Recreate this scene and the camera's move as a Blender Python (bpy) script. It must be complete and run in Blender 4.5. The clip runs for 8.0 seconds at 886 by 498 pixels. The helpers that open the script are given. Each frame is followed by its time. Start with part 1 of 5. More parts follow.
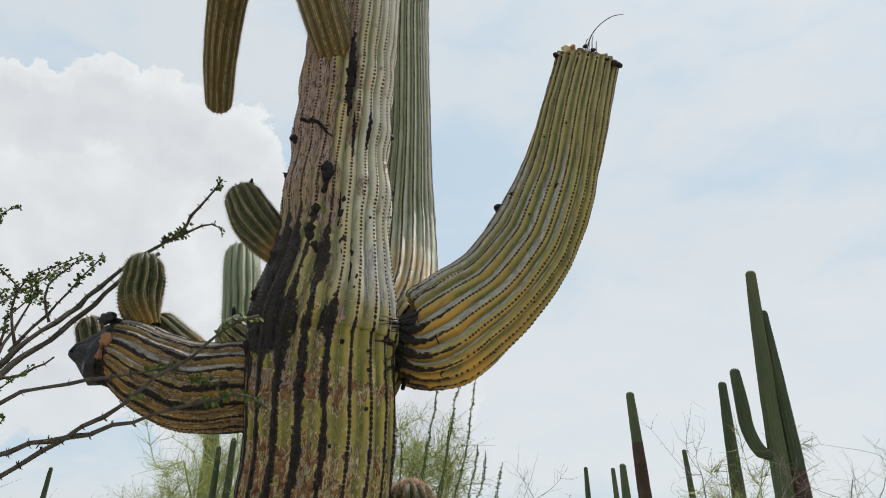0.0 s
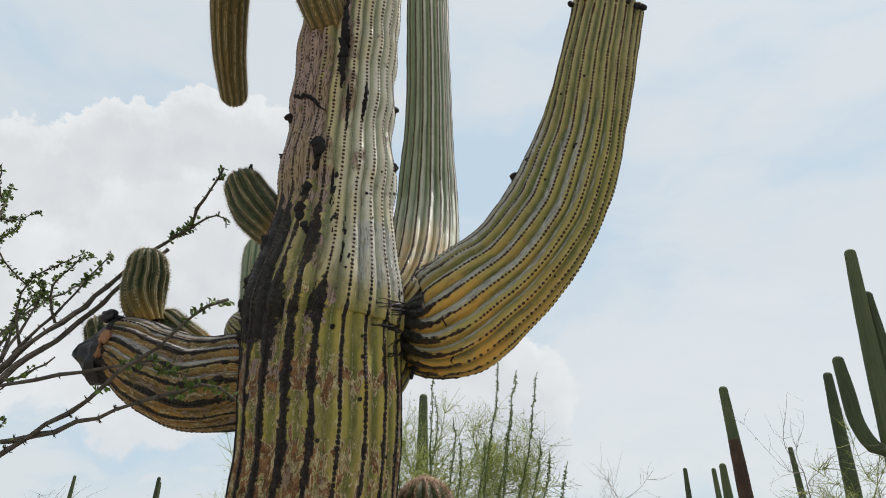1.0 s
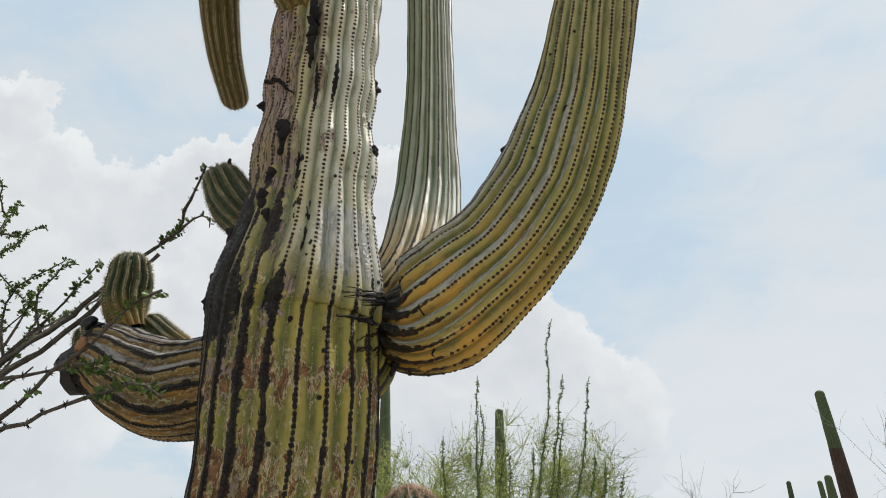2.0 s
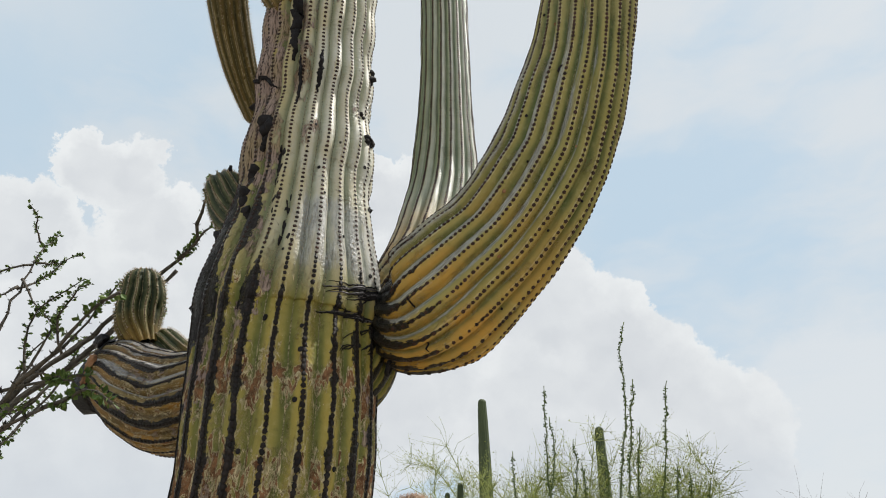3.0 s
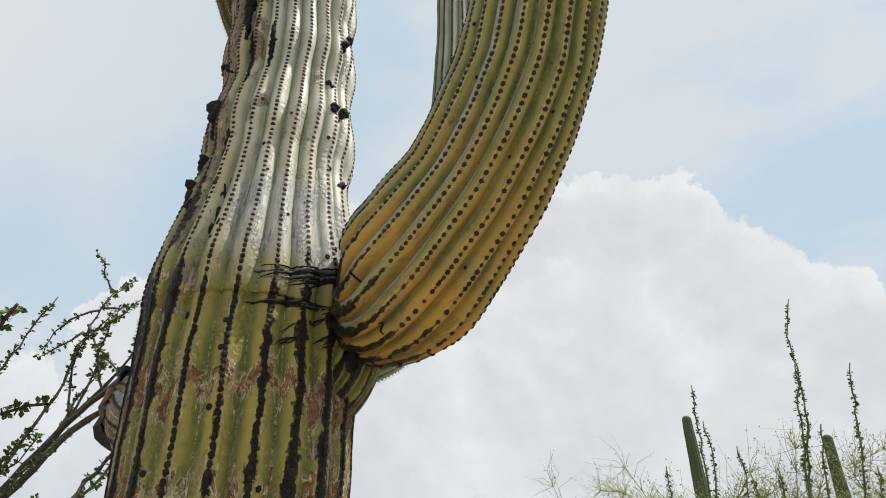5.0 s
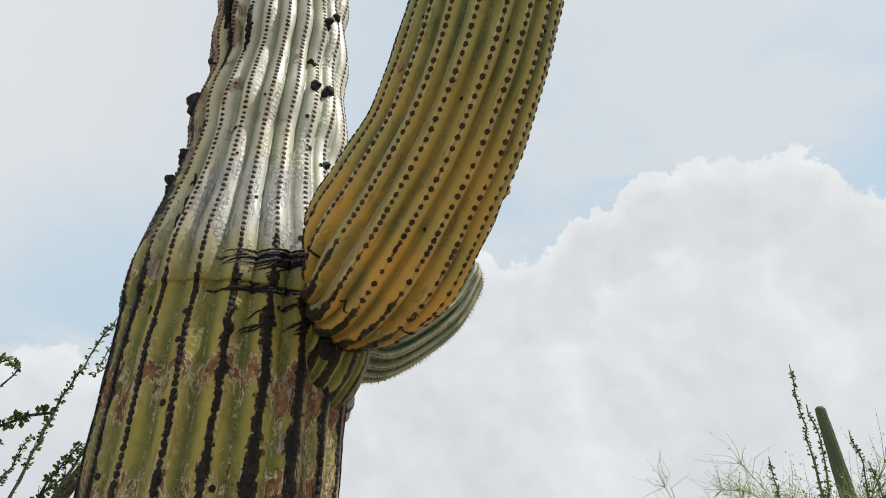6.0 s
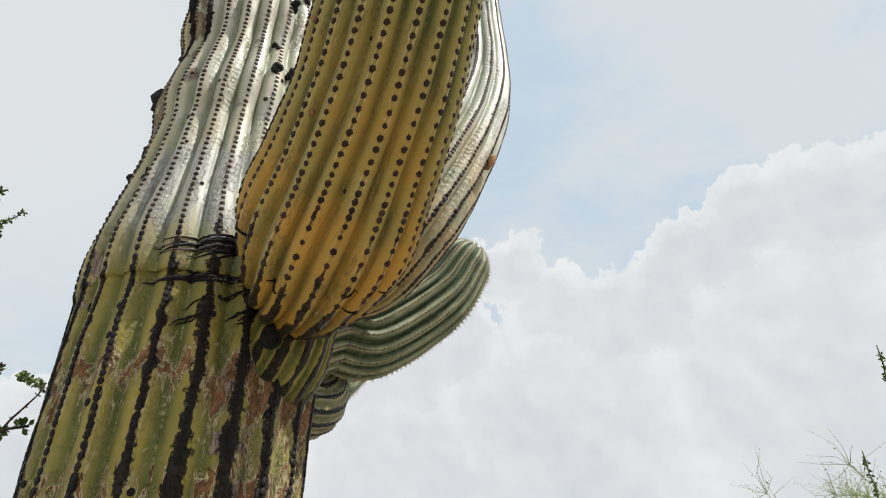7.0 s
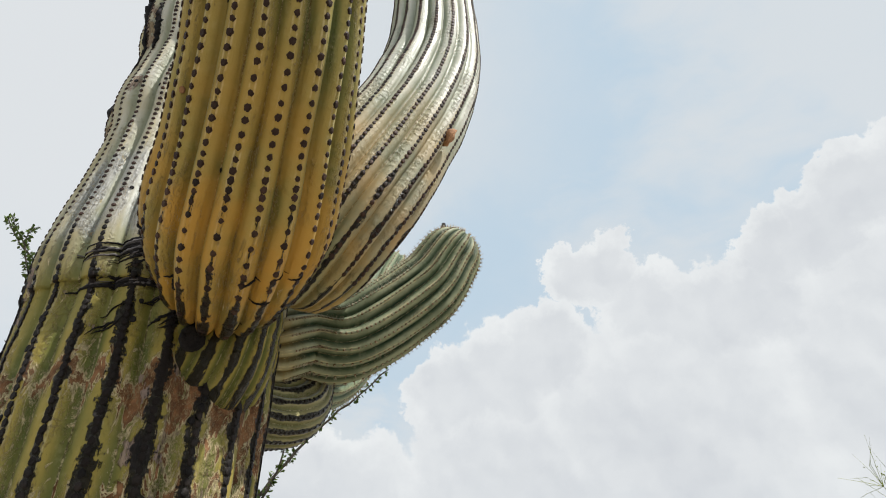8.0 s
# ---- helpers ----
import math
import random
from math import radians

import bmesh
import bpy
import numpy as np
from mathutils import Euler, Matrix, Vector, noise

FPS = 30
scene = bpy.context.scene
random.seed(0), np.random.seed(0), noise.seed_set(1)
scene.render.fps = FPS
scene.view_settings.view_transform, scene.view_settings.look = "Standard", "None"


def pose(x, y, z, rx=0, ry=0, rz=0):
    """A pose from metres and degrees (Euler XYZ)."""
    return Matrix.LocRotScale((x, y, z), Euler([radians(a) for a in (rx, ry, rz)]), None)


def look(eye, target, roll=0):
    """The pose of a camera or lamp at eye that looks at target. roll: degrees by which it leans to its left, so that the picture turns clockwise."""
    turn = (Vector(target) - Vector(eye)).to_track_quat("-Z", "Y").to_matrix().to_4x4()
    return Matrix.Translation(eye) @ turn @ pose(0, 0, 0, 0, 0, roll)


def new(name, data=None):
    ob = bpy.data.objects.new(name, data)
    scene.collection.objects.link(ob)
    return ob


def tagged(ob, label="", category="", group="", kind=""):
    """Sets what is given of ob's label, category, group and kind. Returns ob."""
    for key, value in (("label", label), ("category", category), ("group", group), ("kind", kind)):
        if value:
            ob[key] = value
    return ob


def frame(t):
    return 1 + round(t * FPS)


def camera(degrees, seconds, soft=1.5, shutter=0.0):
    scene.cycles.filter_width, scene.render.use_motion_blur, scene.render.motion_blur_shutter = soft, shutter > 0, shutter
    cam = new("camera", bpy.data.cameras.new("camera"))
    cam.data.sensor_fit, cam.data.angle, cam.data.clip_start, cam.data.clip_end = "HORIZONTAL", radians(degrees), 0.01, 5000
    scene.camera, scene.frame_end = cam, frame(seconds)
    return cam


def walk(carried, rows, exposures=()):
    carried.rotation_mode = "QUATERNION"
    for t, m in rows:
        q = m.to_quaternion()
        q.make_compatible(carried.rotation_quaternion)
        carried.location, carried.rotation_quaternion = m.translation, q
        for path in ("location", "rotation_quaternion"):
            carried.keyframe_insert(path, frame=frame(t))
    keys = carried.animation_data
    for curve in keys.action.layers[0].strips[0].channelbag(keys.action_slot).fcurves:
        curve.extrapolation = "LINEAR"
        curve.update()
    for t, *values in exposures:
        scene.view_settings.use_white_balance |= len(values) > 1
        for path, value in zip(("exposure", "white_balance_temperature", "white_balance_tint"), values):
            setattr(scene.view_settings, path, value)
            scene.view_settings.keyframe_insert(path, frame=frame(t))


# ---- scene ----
cam = camera(67.3, 8.0, soft=1.0)
PATH = [
    (0, (0.027, 0.07, 1.474), (0.003, 1.876, 2.333), 0.2),
    (0.5, (0.148, 0.202, 1.467), (0.004, 2.0, 2.33), 0.3),
    (1, (0.27, 0.326, 1.479), (-0.004, 2.106, 2.349), 0.3),
    (1.5, (0.395, 0.462, 1.48), (0.014, 2.213, 2.369), 0.6),
    (1.7, (0.448, 0.524, 1.48), (0.02, 2.26, 2.376), 0.7),
    (2.8, (0.672, 0.844, 1.471), (-0.026, 2.449, 2.439), 0.1),
    (3, (0.712, 0.896, 1.468), (-0.04, 2.474, 2.44), 0.5),
    (3.5, (0.782, 1.045, 1.478), (-0.094, 2.55, 2.462), 0.6),
    (4, (0.845, 1.192, 1.489), (-0.146, 2.614, 2.487), 0.7),
    (4.5, (0.91, 1.353, 1.496), (-0.183, 2.688, 2.507), 0.8),
    (4.7, (0.915, 1.416, 1.504), (-0.208, 2.715, 2.529), 0.7),
    (5.8, (0.979, 1.764, 1.515), (-0.366, 2.8, 2.571), 1.6),
    (6, (0.976, 1.822, 1.522), (-0.398, 2.818, 2.579), 1.2),
    (6.5, (0.972, 1.968, 1.532), (-0.468, 2.844, 2.61), 1.4),
    (7, (0.968, 2.123, 1.529), (-0.52, 2.892, 2.623), 1.4),
    (7.5, (0.974, 2.283, 1.537), (-0.558, 2.942, 2.641), 0.8),
    (8, (0.96, 2.427, 1.547), (-0.612, 2.955, 2.664), 0.9),
]
walk(cam, [(t, look(eye, target, roll)) for t, eye, target, roll in PATH])

# ---- world, sun ----
SUN_EL, SUN_AZ = 62.0, 42.0  # degrees above the horizon; from +y towards +x


def heading(az, el):
    a, e = radians(az), radians(el)
    return Vector((math.sin(a) * math.cos(e), math.cos(a) * math.cos(e), math.sin(e)))


class Tree:
    """Short hand for building a node tree."""

    def __init__(self, tree):
        self.tree = tree
        tree.nodes.clear()

    def node(self, kind, **given):
        made = self.tree.nodes.new(kind)
        for key, value in given.items():
            if key in made.inputs.keys():
                self.feed(value, made.inputs[key])
            else:
                setattr(made, key, value)
        return made

    def feed(self, value, socket):
        if isinstance(value, bpy.types.NodeSocket):
            self.tree.links.new(value, socket)
        elif isinstance(value, (tuple, list)) and socket.type == "RGBA" and len(value) == 3:
            socket.default_value = (*value, 1)
        else:
            socket.default_value = value

    def math(self, op, a, b=0.0, c=0.0, clamp=False):
        made = self.tree.nodes.new("ShaderNodeMath")
        made.operation, made.use_clamp = op, clamp
        for value, socket in zip((a, b, c), made.inputs):
            self.feed(value, socket)
        return made.outputs[0]

    def vec(self, op, a, b=(0, 0, 0), scale=None):
        made = self.tree.nodes.new("ShaderNodeVectorMath")
        made.operation = op
        self.feed(a, made.inputs[0])
        self.feed(b, made.inputs[1])
        if scale is not None:
            self.feed(scale, made.inputs[3])
        return made.outputs["Value" if op in ("LENGTH", "DISTANCE", "DOT_PRODUCT") else "Vector"]

    def mix(self, fac, a, b, blend="MIX"):
        made = self.tree.nodes.new("ShaderNodeMix")
        made.data_type, made.blend_type = "RGBA", blend
        for value, socket in ((fac, made.inputs[0]), (a, made.inputs[6]), (b, made.inputs[7])):
            self.feed(value, socket)
        return made.outputs[2]

    def step(self, x, lo, hi, a=0.0, b=1.0):
        made = self.tree.nodes.new("ShaderNodeMapRange")
        made.interpolation_type = "SMOOTHSTEP"
        for value, socket in zip((x, lo, hi, a, b), made.inputs):
            self.feed(value, socket)
        return made.outputs[0]

    def noise(self, where, scale, detail=4.0, rough=0.55, colour=False, warp=0.0):
        made = self.node("ShaderNodeTexNoise", Scale=scale, Detail=detail, Roughness=rough, Distortion=warp)
        self.feed(where, made.inputs["Vector"])
        return made.outputs["Color" if colour else "Fac"]


# Heaped clouds: azimuth, elevation and radius of their billows, in degrees.
FAR_HEAP = [(-93, 12, 7.5), (-85, 13, 6.6), (-78, 12, 6.5), (-70, 22, 4.4), (-66, 23, 4.8), (-61.5, 25, 4.4), (-58, 31.3, 3.0), (-55.3, 31.2, 3.3), (-52, 28, 4.2), (-47.5, 26, 4.8), (-43, 26.5, 4.6), (-66, 13, 9), (-52, 16, 12)]
NEAR_HEAP = [(-40.5, 30.6, 3.3), (-36.5, 31, 3.4), (-32.6, 33, 3.7), (-29, 32.4, 4.4), (-25.5, 32, 4.7), (-21.8, 31.6, 4.2), (-19, 26, 5.8), (-15, 23.4, 5.8), (-11.5, 20, 5.8), (-8, 16, 6.3), (-4, 12, 7), (-32, 20, 12), (-16, 14, 9)]
world = bpy.data.worlds.new("world")
scene.world = world
world.use_nodes = True
w = Tree(world.node_tree)
way = w.node("ShaderNodeTexCoord").outputs["Generated"]
sky = w.node("ShaderNodeTexSky", sky_type="NISHITA", sun_disc=False, sun_elevation=radians(SUN_EL), sun_rotation=radians(SUN_AZ), air_density=1.0, dust_density=2.0)
centred = lambda scale, detail, rough: w.vec("SUBTRACT", w.noise(way, scale, detail, rough, True), (0.5, 0.5, 0.5))
coarse = w.vec("SCALE", centred(9.0, 2.0, 0.5), scale=0.06)
fine = w.vec("SCALE", centred(30.0, 8.0, 0.62), scale=0.07)
bent = w.vec("ADD", w.vec("ADD", way, coarse), fine)
heap = -1.0
for az, el, wide in FAR_HEAP + NEAR_HEAP:
    near = w.math("MULTIPLY_ADD", w.vec("DISTANCE", bent, heading(az, el)), -1.0 / (2 * math.sin(radians(wide) / 2)), 1.0)
    heap = w.math("SMOOTH_MAX", heap, near, 0.05)
edge = w.step(heap, -0.02, 0.07)
# Billows lit from the sun's side: brighter where the puffs rise towards it, greyer in the hollows and deep inside.
puffs = lambda at: w.math("ADD", w.noise(at, 8.0, 2.0, 0.45), w.math("MULTIPLY", w.noise(at, 26.0, 3.0, 0.5), 0.2))
swirl = w.vec("ADD", way, w.vec("SCALE", fine, scale=0.5))
relief = w.math("SUBTRACT", puffs(swirl), puffs(w.vec("ADD", swirl, heading(SUN_AZ - 30, SUN_EL) * 0.02)))
lit = w.math("ADD", w.step(heap, 0.5, 0.0, 0.34, 0.85), w.math("MULTIPLY", relief, 2.0), clamp=True)
cloud = w.mix(lit, (6.5, 6.8, 7.15), (8.3, 8.55, 8.65))
height = w.node("ShaderNodeSeparateXYZ", Vector=bent).outputs[2]
cloud = w.mix(w.step(height, 0.27, 0.1, 0.0, 0.5), cloud, (5.6, 6.2, 6.9))
veil_at = w.vec("MULTIPLY", w.vec("ADD", way, coarse), (1.0, 1.0, 2.6))
veil = w.step(w.noise(veil_at, 2.6, 6.0, 0.55), 0.34, 0.62)
clear = w.math("MAXIMUM", w.step(w.vec("DISTANCE", bent, heading(-67, 32)), 0.17, 0.04), w.step(w.vec("DISTANCE", bent, heading(-84, 25)), 0.2, 0.05))
veil = w.math("MAXIMUM", veil, w.step(w.vec("DISTANCE", bent, heading(-98, 46)), 0.62, 0.25))
veil = w.math("MULTIPLY", veil, w.math("MULTIPLY_ADD", clear, -0.8, 1.0))
band = w.math("MULTIPLY", w.step(w.noise(veil_at, 4.0, 7.0, 0.6), 0.36, 0.56), w.step(height, 0.42, 0.32))
haze = w.mix(w.math("MAXIMUM", veil, band), (5.6, 7.0, 8.15), (7.3, 7.8, 8.1))
haze = w.mix(w.step(w.vec("DISTANCE", bent, heading(-110, 40)), 0.5, 0.12, 0.0, 0.85), haze, (8.15, 8.4, 8.55))
bank = -1.0
for az, el, wide in ((6, 12, 9), (17, 13.5, 9.5), (28, 12, 10), (40, 12, 10)):  # a soft, distant bank of cloud
    bank = w.math("SMOOTH_MAX", bank, w.math("MULTIPLY_ADD", w.vec("DISTANCE", bent, heading(az, el)), -1.0 / (2 * math.sin(radians(wide) / 2)), 1.0), 0.1)
haze = w.mix(w.step(bank, -0.05, 0.3, 0.0, 0.75), haze, (7.75, 8.1, 8.3))
air = w.mix(0.9, sky.outputs[0], haze)
w.node("ShaderNodeOutputWorld", Surface=w.node("ShaderNodeBackground", Color=w.mix(edge, air, cloud), Strength=0.1).outputs[0])

sun = new("sun", bpy.data.lights.new("sun", "SUN"))
sun.data.energy, sun.data.angle, sun.data.color = 5.0, radians(0.55), (1.0, 0.97, 0.92)
sun.matrix_world = look(heading(SUN_AZ, SUN_EL) * 50, (0, 0, 0))
scene.view_settings.exposure = 0.0

# ---- materials ----


def material(name):
    made = bpy.data.materials.new(name)
    made.use_nodes = True
    return made, Tree(made.node_tree)


def finish(m, t, colour, rough, height=None, depth=0.002, strength=0.6, gloss=0.5, through_light=0.0):
    surface = t.node("ShaderNodeBsdfPrincipled", Roughness=rough)
    t.feed(colour, surface.inputs["Base Color"])
    t.feed(gloss, surface.inputs["Specular IOR Level"])
    if height is not None:
        t.feed(t.node("ShaderNodeBump", Strength=strength, Distance=depth, Height=height).outputs[0], surface.inputs["Normal"])
    t.node("ShaderNodeOutputMaterial", Surface=surface.outputs[0])
    return m


def attribute(t, name):
    return t.node("ShaderNodeAttribute", attribute_name=name).outputs["Fac"]


def skin_material(name, crest, trough, old, wrinkle=1.0, rim_line=0.7):
    """Cactus skin over ribs. UV: ribs round the limb, metres along it. Attributes: tar, bark, scab, grey, wax, warm."""
    m, t = material(name)
    uv = t.node("ShaderNodeUVMap", uv_map="ribs").outputs[0]
    u, v, _ = t.node("ShaderNodeSeparateXYZ", Vector=uv).outputs
    where = t.node("ShaderNodeTexCoord").outputs["Object"]
    blotch, grain, speck = t.noise(where, 7.0, 4.0), t.noise(where, 55.0, 5.0, 0.65), t.noise(where, 230.0, 4.0, 0.7)
    flank = t.math("MULTIPLY", t.math("PINGPONG", u, 0.5), 2.0)

    def ribbed(across, along, scale, detail, rough, warp=0.0):
        at = t.node("ShaderNodeCombineXYZ", X=t.math("MULTIPLY", u, across), Y=t.math("MULTIPLY", v, along), Z=0.0).outputs[0]
        return t.noise(at, scale, detail, rough, warp=warp)

    streak, split = ribbed(0.9, 3.2, 2.2, 5.0, 0.6), ribbed(9.0, 17.0, 1.7, 7.0, 0.7)
    chunk = t.noise(where, 21.0, 6.0, 0.62)
    tooth = ribbed(3.0, 85.0, 1.3, 3.0, 0.6)
    # Living skin: greener in the furrow, yellower on the crest, mottled; trough tones also paint furrow shade.
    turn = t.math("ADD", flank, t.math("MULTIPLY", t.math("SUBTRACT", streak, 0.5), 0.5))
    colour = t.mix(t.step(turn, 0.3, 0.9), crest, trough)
    colour = t.mix(t.step(blotch, 0.42, 0.64, 0.0, 0.6), colour, old)
    # Waxy bloom, whitened further to paint sunlight into the skin.
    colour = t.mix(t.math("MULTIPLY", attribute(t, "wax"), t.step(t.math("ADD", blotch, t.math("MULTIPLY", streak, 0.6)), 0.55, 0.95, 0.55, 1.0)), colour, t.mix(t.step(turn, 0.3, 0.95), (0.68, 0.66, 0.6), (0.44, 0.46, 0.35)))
    colour = t.mix(t.step(grain, 0.5, 0.75, 0.0, 0.22), colour, t.mix(0.5, crest, (0.62, 0.55, 0.34)))
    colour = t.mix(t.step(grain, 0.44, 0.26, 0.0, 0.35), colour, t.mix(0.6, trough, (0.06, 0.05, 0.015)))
    colour = t.mix(t.step(speck, 0.62, 0.72, 0.0, 0.4), colour, (0.1, 0.06, 0.022))
    # Cross wrinkles, and a cream line beside the crest that paints sky sheen.
    fold = t.math("SINE", t.math("ADD", t.math("MULTIPLY", v, 380.0), t.math("ADD", t.math("MULTIPLY", grain, 16.0), t.math("MULTIPLY", u, 5.0))))
    fold = t.math("MULTIPLY", t.math("MULTIPLY", t.math("ADD", fold, 1.0), 0.5), t.step(flank, 0.1, 0.5))
    fold = t.math("MULTIPLY", fold, t.step(streak, 0.42, 0.62))
    sheen_line = t.math("MULTIPLY", t.step(flank, 0.10, 0.16), t.step(flank, 0.30, 0.2))
    sheen_line = t.math("MULTIPLY", sheen_line, t.step(t.math("ADD", streak, t.math("MULTIPLY", t.math("SUBTRACT", grain, 0.5), 0.7)), 0.42, 0.6, 0.0, rim_line))
    colour = t.mix(sheen_line, colour, (0.56, 0.48, 0.27))
    # Fine furrow line, dark with pale scurf; its dark also paints groove shade.
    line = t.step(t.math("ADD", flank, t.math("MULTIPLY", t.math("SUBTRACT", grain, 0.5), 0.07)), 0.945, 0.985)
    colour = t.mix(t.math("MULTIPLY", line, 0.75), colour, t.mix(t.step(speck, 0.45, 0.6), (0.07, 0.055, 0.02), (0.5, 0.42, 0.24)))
    # Orange flush of the skin, brightened to paint in light bounced from the ground.
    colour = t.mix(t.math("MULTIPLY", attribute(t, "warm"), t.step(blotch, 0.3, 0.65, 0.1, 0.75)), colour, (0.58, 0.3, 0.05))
    # Grey, corky weathering; on limb tops it also paints sunlit pallor.
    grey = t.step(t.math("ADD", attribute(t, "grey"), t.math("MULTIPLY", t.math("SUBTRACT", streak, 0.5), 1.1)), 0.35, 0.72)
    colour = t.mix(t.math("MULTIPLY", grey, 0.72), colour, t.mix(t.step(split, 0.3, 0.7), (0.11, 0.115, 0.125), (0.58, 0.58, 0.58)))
    # Scabs with a pale raised rim.
    patch = t.math("ADD", ribbed(3.0, 17.0, 1.5, 7.0, 0.64, 0.8), t.math("MULTIPLY_ADD", attribute(t, "scab"), 0.5, -0.5))
    scab = t.step(patch, 0.5, 0.515)
    rim = t.math("MULTIPLY", t.step(patch, 0.45, 0.475), t.math("SUBTRACT", 1.0, t.step(patch, 0.5, 0.52)))
    colour = t.mix(scab, colour, t.mix(t.step(grain, 0.3, 0.7), (0.09, 0.04, 0.018), (0.3, 0.15, 0.07)))
    colour = t.mix(t.math("MULTIPLY", rim, t.step(grain, 0.34, 0.5)), colour, (0.66, 0.55, 0.33))
    scurf = t.math("MULTIPLY", t.step(patch, 0.432, 0.444), t.math("SUBTRACT", 1.0, t.step(patch, 0.447, 0.459)))
    colour = t.mix(t.math("MULTIPLY", scurf, t.step(streak, 0.38, 0.5)), colour, (0.52, 0.43, 0.25))
    # Loose curls of pale scurf, and small brown flecks.
    curl = t.math("ABSOLUTE", t.math("SUBTRACT", ribbed(6.0, 34.0, 1.6, 5.0, 0.6, 1.2), 0.5))
    curl = t.math("MULTIPLY", t.step(curl, 0.022, 0.008), t.step(t.math("ADD", streak, t.math("MULTIPLY", attribute(t, "scab"), 0.22)), 0.62, 0.72))
    colour = t.mix(t.math("MULTIPLY", curl, 0.75), colour, t.mix(grain, (0.3, 0.2, 0.09), (0.64, 0.54, 0.33)))
    # Bark: pinkish brown cork, split lengthways.
    bark = t.step(t.math("ADD", attribute(t, "bark"), t.math("ADD", t.math("MULTIPLY", t.math("SUBTRACT", streak, 0.5), 0.8), t.math("ADD", t.math("MULTIPLY", t.math("SUBTRACT", split, 0.5), 0.7), t.math("MULTIPLY", t.math("SUBTRACT", chunk, 0.5), 1.5)))), 0.3, 0.37)
    cork = t.mix(t.step(split, 0.36, 0.55), (0.018, 0.013, 0.012), (0.43, 0.32, 0.27))
    cork = t.mix(t.step(blotch, 0.45, 0.62, 0.0, 0.5), cork, t.mix(t.step(split, 0.36, 0.54), (0.06, 0.04, 0.016), (0.42, 0.33, 0.14)))
    cork = t.mix(t.step(grain, 0.52, 0.75, 0.0, 0.6), cork, (0.44, 0.34, 0.285))
    colour = t.mix(bark, colour, cork)
    # Black crust along the crests, spreading over the bark.
    spread = t.math("ADD", attribute(t, "tar"), t.math("MULTIPLY", t.math("SUBTRACT", t.math("ADD", t.math("MULTIPLY", split, 0.3), t.math("ADD", t.math("MULTIPLY", chunk, 0.5), t.math("MULTIPLY", grain, 0.2))), 0.5), 2.3))
    burnt = t.step(attribute(t, "tar"), 0.5, 0.9)
    reach = t.math("MULTIPLY_ADD", burnt, 0.58, t.math("MULTIPLY", flank, t.math("MULTIPLY_ADD", burnt, -0.75, 1.0)))
    tar = t.step(t.math("SUBTRACT", t.math("MULTIPLY_ADD", t.math("SUBTRACT", tooth, 0.5), 0.42, spread), reach), 0.0, 0.05)
    plate = t.node("ShaderNodeTexVoronoi", feature="DISTANCE_TO_EDGE", Scale=1.0, Randomness=0.9)
    t.feed(t.vec("ADD", t.node("ShaderNodeCombineXYZ", X=t.math("MULTIPLY", u, 2.6), Y=t.math("MULTIPLY", v, 62.0), Z=0.0).outputs[0], t.vec("SCALE", t.noise(where, 60.0, 3.0, 0.6, True), scale=1.2)), plate.inputs["Vector"])
    chip = t.step(plate.outputs["Distance"], 0.03, 0.2)
    # Greyer flecks in the black paint glints on the crust.
    black = t.mix(t.step(t.math("ADD", t.math("MULTIPLY", split, 0.5), t.math("MULTIPLY", grain, 0.5)), 0.5, 0.66), (0.005, 0.0045, 0.005), t.mix(grain, (0.03, 0.027, 0.029), (0.14, 0.13, 0.135)))
    colour = t.mix(t.math("MULTIPLY", tar, 0.95), colour, t.mix(chip, (0.004, 0.0035, 0.004), black))
    height = t.math("MULTIPLY_ADD", fold, 0.4 * wrinkle, t.math("MULTIPLY", grain, 0.16))
    height = t.math("ADD", height, t.math("MULTIPLY", speck, 0.05))
    height = t.math("ADD", height, t.math("MULTIPLY", t.math("ADD", rim, curl), 0.9))
    height = t.math("SUBTRACT", height, t.math("MULTIPLY", scab, 0.5))
    height = t.math("ADD", height, t.math("MULTIPLY", t.math("MULTIPLY", tar, t.math("ADD", t.math("MULTIPLY_ADD", tooth, 0.6, split), t.math("MULTIPLY", chip, 0.5))), 2.6))
    height = t.math("ADD", height, t.math("MULTIPLY", t.math("MULTIPLY", bark, split), 3.0))
    rough = t.math("ADD", 0.46, t.math("MULTIPLY", t.math("ADD", bark, scab, clamp=True), 0.3))
    rough = t.math("SUBTRACT", rough, t.math("MULTIPLY", tar, 0.24))
    rough = t.math("SUBTRACT", rough, t.math("MULTIPLY", t.math("MULTIPLY", attribute(t, "wax"), t.math("SUBTRACT", 1.0, t.math("ADD", bark, tar, clamp=True))), 0.12))
    return finish(m, t, colour, t.math("ADD", rough, t.math("MULTIPLY", grain, 0.15)), height, 0.004, 0.85, t.math("MULTIPLY_ADD", tar, 0.15, t.math("MULTIPLY_ADD", attribute(t, "wax"), 0.2, 0.2)))


